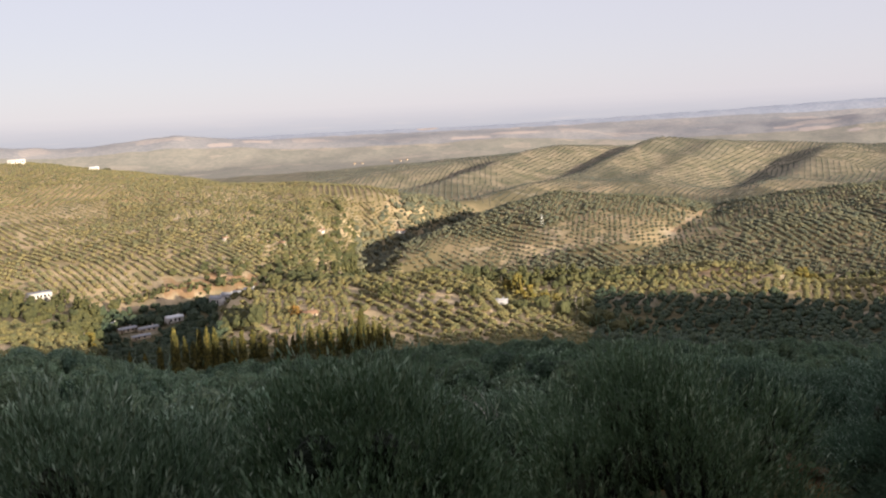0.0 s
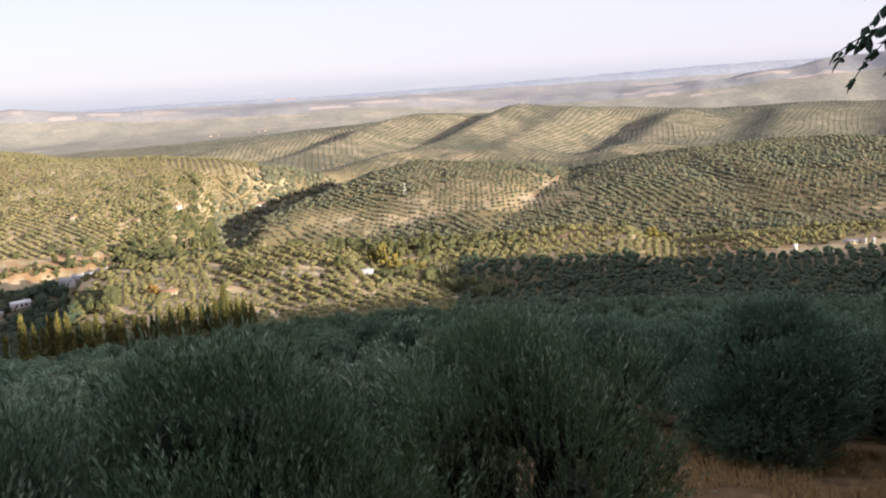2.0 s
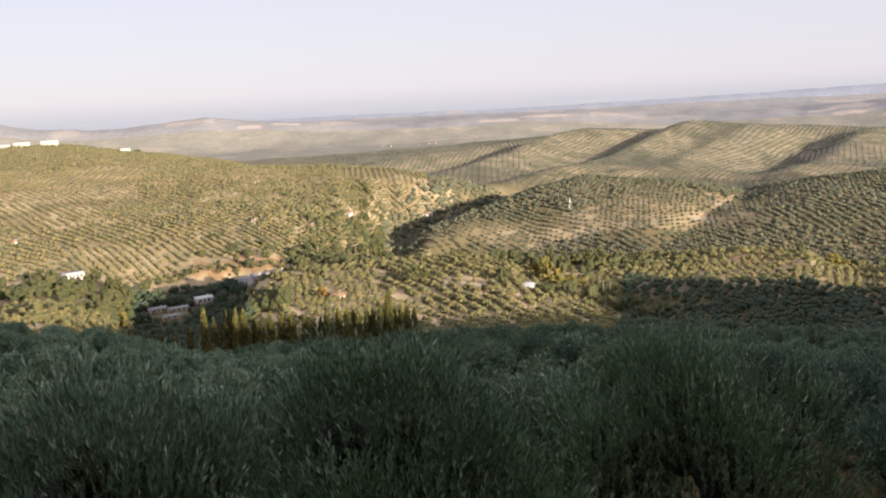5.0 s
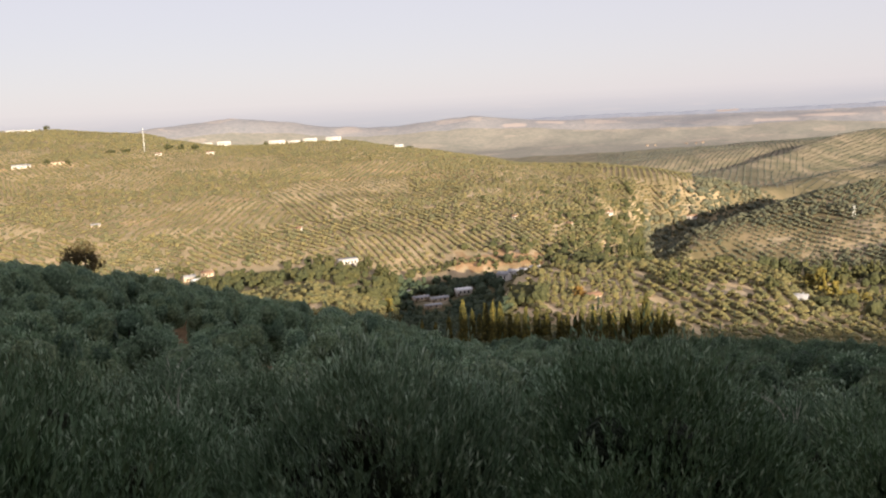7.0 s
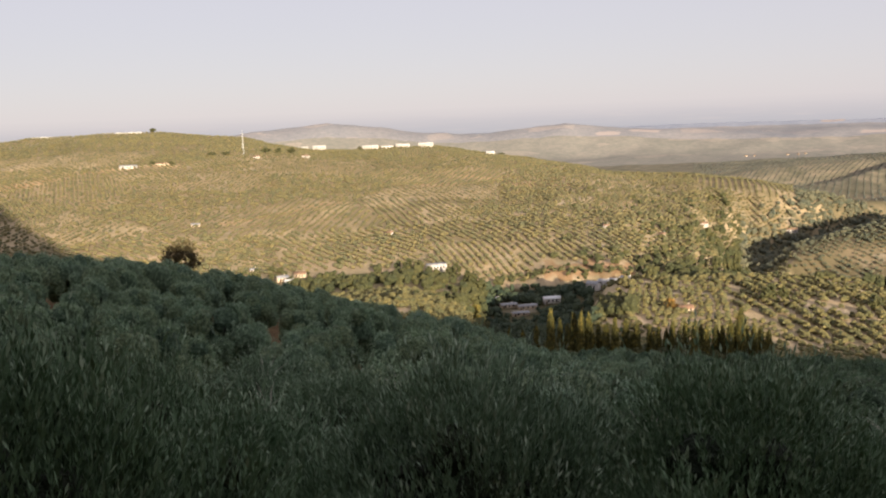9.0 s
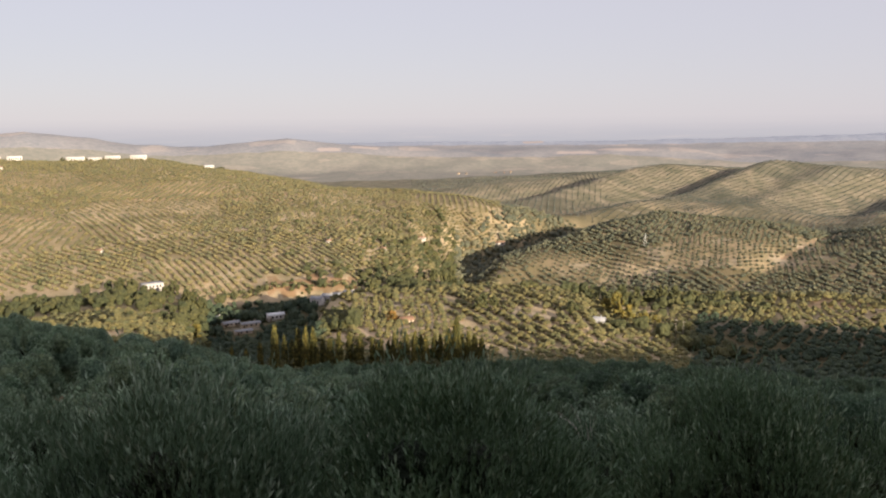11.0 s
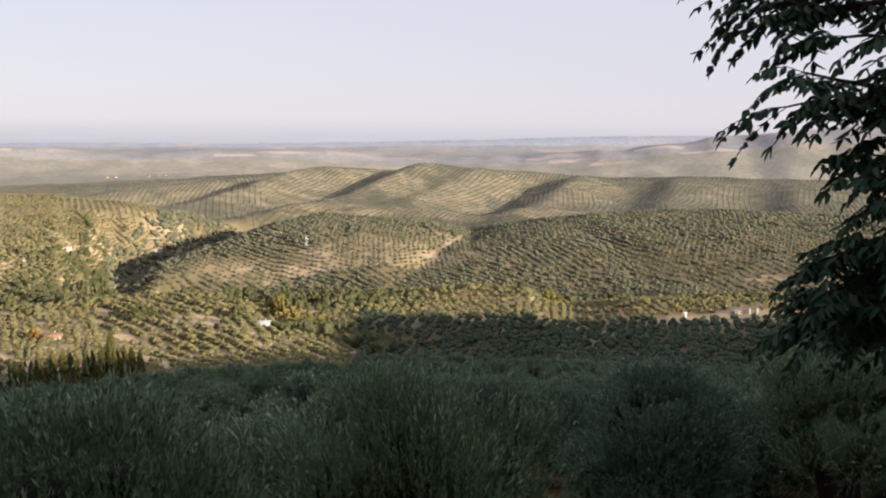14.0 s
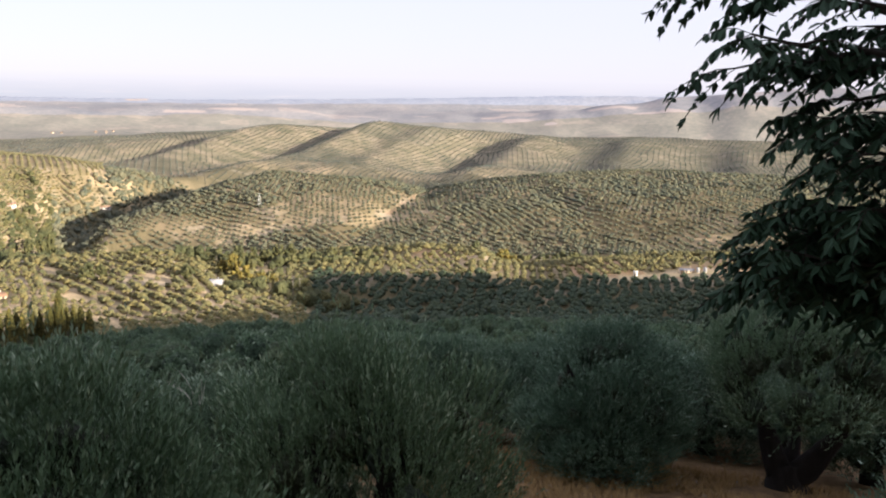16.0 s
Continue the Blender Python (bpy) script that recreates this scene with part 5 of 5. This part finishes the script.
def build_poles():
    for az, d, tall in [(8.3, 468, 11), (8.75, 470, 11), (24.8, 660, 8), (29.5, 700, 9), (30.2, 700, 9), (32.5, 700, 8)]:
        ob = tagged(new("power_pole"), "wooden power pole with a crossarm in the valley", "pole")
        bm = bmesh.new()
        tube(bm, [(0, 0, -0.5), (0, 0, tall)], [0.15, 0.1], 6)
        part("post", bm, POLE_WOOD, ob)
        part("crossarm", box_bm(-1.0, -0.08, tall - 0.9, 1.0, 0.08, tall - 0.7), POLE_WOOD, ob)
        x, y = polar(az, d)
        ob.matrix_basis = pose(x, y, ground_height(x, y), 0, 0, -az)


plant_cypresses()
build_houses()
plant_broadleaf()
build_mast()
build_pylon()
build_tanks()
build_poles()


# ---- the walnut tree beside the terrace ----
WALNUT_LEAF = leaf_material("walnut_leaf", (0.024, 0.058, 0.03), (0.042, 0.1, 0.048), (0.085, 0.16, 0.066), 0.75)
WALNUT_BARK = plain_material("walnut_bark", (0.05, 0.045, 0.04), 0.9, 0.4, 8.0, 0.6)


def leaflet(out, base, ahead, face, length, width):
    """A pointed, slightly folded leaflet of four faces."""
    side = np.cross(face, ahead)
    side /= np.linalg.norm(side)
    i = len(out[0])
    for along, across, lift in ((0, 0, 0), (0.35, 1, 0.12), (0.38, 0, 0), (0.35, -1, 0.12), (0.75, 0.62, 0.06), (0.78, 0, -0.03), (0.75, -0.62, 0.06), (1, 0, -0.08)):
        out[0].append(base + ahead * length * along + side * width * 0.5 * across + face * width * lift * 2)
    for f in ((0, 2, 1), (0, 3, 2), (1, 2, 5), (1, 5, 4), (2, 3, 6), (2, 6, 5), (4, 5, 7), (5, 6, 7)):
        out[1].append([i + k for k in f])


def compound_leaf(r, out, stalks, base, way, droop):
    """A leaf of several pairs of leaflets hanging along an arching stalk."""
    pairs = r.randint(5, 8)
    length = r.uniform(0.3, 0.44)
    flat = np.array([way[0], way[1], 0.0])
    flat /= np.linalg.norm(flat) + 1e-6
    cross = np.array([-flat[1], flat[0], 0.0])
    pts = []
    for k in range(pairs + 1):
        t = k / pairs
        pts.append(base + way * length * t + np.array([0, 0, -droop * length * t * t]))
    stalks.append(pts)
    for k in range(1, pairs + 1):
        t = k / pairs
        size = (0.115 if k < pairs else 0.128) * r.uniform(0.75, 1.2) * (0.8 + 0.4 * math.sin(3.0 * t))
        for s in (-1, 1):
            ahead = cross * s * r.uniform(0.6, 1.0) + flat * r.uniform(0.2, 0.5) + np.array([0, 0, -r.uniform(0.35, 0.9)])
            ahead /= np.linalg.norm(ahead)
            face = np.cross(ahead, flat + r.normal(0, 0.4, 3))
            face /= np.linalg.norm(face)
            leaflet(out, pts[k], ahead, face, size, size * 0.38)
    end = pts[-1] - pts[-2]
    end = end / np.linalg.norm(end) + np.array([0, 0, -0.4])
    end /= np.linalg.norm(end)
    leaflet(out, pts[-1], end, np.cross(end, cross) / np.linalg.norm(np.cross(end, cross)), 0.12, 0.042)


def spot(az, el, d):
    a = radians(az)
    return np.array([d * math.sin(a), d * math.cos(a), d * math.tan(radians(el))])


def build_walnut():
    r = np.random.RandomState(17)
    x, y = polar(54, 7.2)
    foot = np.array([x, y, ground_height(x, y) - 0.3])
    ob = tagged(new("walnut_tree"), "dark broadleaf tree with pinnate leaves overhanging from beside the terrace", "tree")
    fork = np.array([x - 0.1, y, -0.6])
    bm = bmesh.new()
    tube(bm, [foot, foot * 0.5 + fork * 0.5 + np.array([0.06, 0.05, 0]), fork, fork + np.array([0.1, 0.1, 2.2]), fork + np.array([0, 0.2, 4.6])], [0.26, 0.2, 0.17, 0.12, 0.05], 10)
    part("trunk", bm, WALNUT_BARK, ob)
    # each limb ends at an azimuth, elevation and distance, and bows a little
    high = [(33.9, 6.4, 6.6, 0.2), (31.6, 8.2, 6.7, 0.15), (32.4, 6.8, 6.8, 0.15), (34.4, 9.2, 6.6, 0.15), (33.4, 7.6, 6.5, 0.15), (34.7, 1, 6.4, 0.35), (35.5, 3, 6.1, 0.3), (37, 4.9, 6.5, 0.25), (37.5, 2.2, 5.9, 0.28), (38.7, 1.4, 6.2, 0.28), (38.5, 7.5, 6.6, 0.25),
            (40.5, 5, 6, 0.25), (41.5, 3.4, 6.5, 0.25), (39.7, -1.8, 6.2, 0.25), (40.2, -0.7, 6.5, 0.25), (42.5, -1.4, 5.8, 0.2), (41.3, -4, 6.1, 0.22),
            (43, -4.4, 5.9, 0.2), (45.5, 1.5, 5.6, 0.2), (44.5, -1.6, 6.4, 0.2), (46.5, -3.6, 5.8, 0.2), (44.5, -4, 6.7, 0.2)]
    low = [(38.2, -8.2, 6, 0.2), (38, -10.2, 6.2, 0.2), (37.2, -11.8, 6.3, 0.2), (40, -7.4, 6.4, 0.2), (39.6, -10, 5.8, 0.2), (39.6, -11.6, 6, 0.15), (40.5, -7, 6, 0.2),
           (40.5, -9.5, 6.3, 0.2), (43, -7, 5.7, 0.2), (43.5, -10.5, 6.3, 0.15), (45.5, -6, 6.3, 0.2), (46, -9, 5.8, 0.15),
           (44, 9, 6.4, 0.25), (52, 12, 5.5, 0.2), (60, 4, 6, 0.2), (60, -5, 6, 0.2)]
    # mostly unseen limbs, added to keep skylight off the near trees at right
    behind = [(47, 0.5, 6.8, 0.2), (66, 26, 4.2, 0.2), (86, 34, 3.4, 0.2), (100, 24, 4.4, 0.2), (116, 30, 3.6, 0.2), (80, 12, 4.6, 0.2), (110, 12, 5.4, 0.2),
              (128, 40, 3, 0.2), (72, 0, 5, 0.2), (95, -4, 5.4, 0.2), (60, 40, 3.2, 0.2), (52, 24, 4.6, 0.2)]
    limbs = high + low + behind
    out, stalks = ([], []), []
    for k, (*tip, bow) in enumerate(limbs):
        b = spot(tip[0] + 2.6, tip[1] + 0.5, tip[2])
        a = np.array([fork[0], fork[1], max(b[2] - r.uniform(0.1, 0.6), foot[2] + 1.2)])
        span = np.linalg.norm(b - a)
        mid = (a + b) / 2 + np.array([0, 0, bow * span * 0.45]) + r.normal(0, 0.08, 3)
        n = 9
        pts = [a * (1 - t) ** 2 + mid * 2 * t * (1 - t) + b * t * t + (r.normal(0, 0.025, 3) if 0 < t < 1 else 0) for t in np.linspace(0, 1, n)]
        bm = bmesh.new()
        tube(bm, [tuple(p) for p in pts], list(np.linspace(0.05, 0.007, n)), 6)
        part("limb", bm, WALNUT_BARK, ob)
        dense = 8 if k == 0 else 8 if k < 5 else 12 if k in (14, 15, 17) else 7 if tip[1] > 2.5 and tip[0] < 46 else 11 if tip[1] > 0 and tip[0] < 44.6 else 14 if tip[1] > -5 and tip[0] < 49 else 32
        for j in range(dense):
            t = 1 - r.uniform(0, 0.3 if k == 0 else 0.42 if k < 5 else 0.75) ** 1.1
            i = min(int(t * (n - 1)), n - 2)
            base = pts[i] + (pts[i + 1] - pts[i]) * (t * (n - 1) - i)
            along = (pts[i + 1] - pts[i]) / np.linalg.norm(pts[i + 1] - pts[i])
            way = (along * r.uniform(0.5, 1.0) + r.normal(0, 0.5, 3)) * np.array([1, 1, 0.45])
            way /= np.linalg.norm(way)
            compound_leaf(r, out, stalks, base, way, r.uniform(0.1, 0.45))
        for j in range(2):
            way = (pts[-1] - pts[-2]) / np.linalg.norm(pts[-1] - pts[-2]) + r.normal(0, 0.25, 3)
            compound_leaf(r, out, stalks, pts[-1], way / np.linalg.norm(way), 0.5)
    put("foliage", mesh_from("foliage", np.array(out[0]), np.array(out[1]), [WALNUT_LEAF], smooth=False), ob)
    bm = bmesh.new()
    for pts in stalks:
        tube(bm, [tuple(p) for p in pts[::2]] + [tuple(pts[-1])], [0.004] * (len(pts[::2]) + 1), 3)
    part("leaf_stalk", bm, WALNUT_BARK, ob)


build_walnut()


# ---- dry grass and stones below the terrace ----
STRAW = leaf_material("dry_grass", (0.28, 0.18, 0.075), (0.46, 0.3, 0.13), (0.58, 0.42, 0.21), 0.9)
STONE = plain_material("limestone", (0.22, 0.2, 0.17), 0.9, 0.3, 4.0, 0.5)


def strew_grass():
    r = np.random.RandomState(23)
    n = 17000
    az, d = np.radians(r.uniform(12, 56, n)), np.sqrt(r.uniform(9 ** 2, 24 ** 2, n))
    x, y = d * np.sin(az), d * np.cos(az)
    keep = waves(x, y, 3.0, 31) > -0.35
    x, y = x[keep], y[keep]
    z = height(x, y)
    n = len(x)
    vs, fs = [], []
    for k in range(3):
        a, lean = r.uniform(0, 6.283, n), r.uniform(0.05, 0.22, n)
        h, w = r.uniform(0.08, 0.26, n), r.uniform(0.008, 0.018, n)
        ox, oy = r.normal(0, 0.05, n), r.normal(0, 0.05, n)
        c, s = np.cos(a), np.sin(a)
        p0 = np.stack([x + ox - s * w, y + oy + c * w, z - 0.02], 1)
        p1 = np.stack([x + ox + s * w, y + oy - c * w, z - 0.02], 1)
        p2 = np.stack([x + ox + c * lean, y + oy + s * lean, z + h], 1)
        i = len(np.concatenate(vs)) if vs else 0
        vs.append(np.stack([p0, p1, p2], 1).reshape(-1, 3))
        fs.append(np.arange(n * 3).reshape(-1, 3) + i)
    me = mesh_from("dry_grass", np.concatenate(vs), np.concatenate(fs), [STRAW], smooth=False)
    tagged(new("dry_grass", me), "dry straw-coloured grass on bare soil under the olive trees", "grass", kind="stuff")
    p = np.stack([*[v[:260] for v in (x, y)], r.uniform(0.02, 0.07, 260)], 1)
    me = joined("stones", crown_templates(2, [141, 142], 0.3, 0.2), p, z[:260] - 0.5, STONE, 4, 1.0, 0.7, 0.3)
    tagged(new("stones", me), "pale limestone pebbles lying on the dry soil", "stones", kind="stuff")


strew_grass()


# ---- an unseen wall added behind the eye to dim the near trees ----
def wall_behind():
    wall = box_bm(-36, -3.6, -3, 36, -3.2, 10.5)
    me = bpy.data.meshes.new("wall_south")
    bmesh.ops.bevel(wall, geom=wall.edges[:], offset=0.03, segments=1, affect="EDGES")
    wall.to_mesh(me)
    wall.free()
    me.materials.append(plain_material("wall_render", (0.27, 0.22, 0.17), 0.9, 0.2, 0.7))
    tagged(new("wall_south", me), "plain unseen wall added behind the eye to dim the near trees", "wall", kind="structure")


wall_behind()
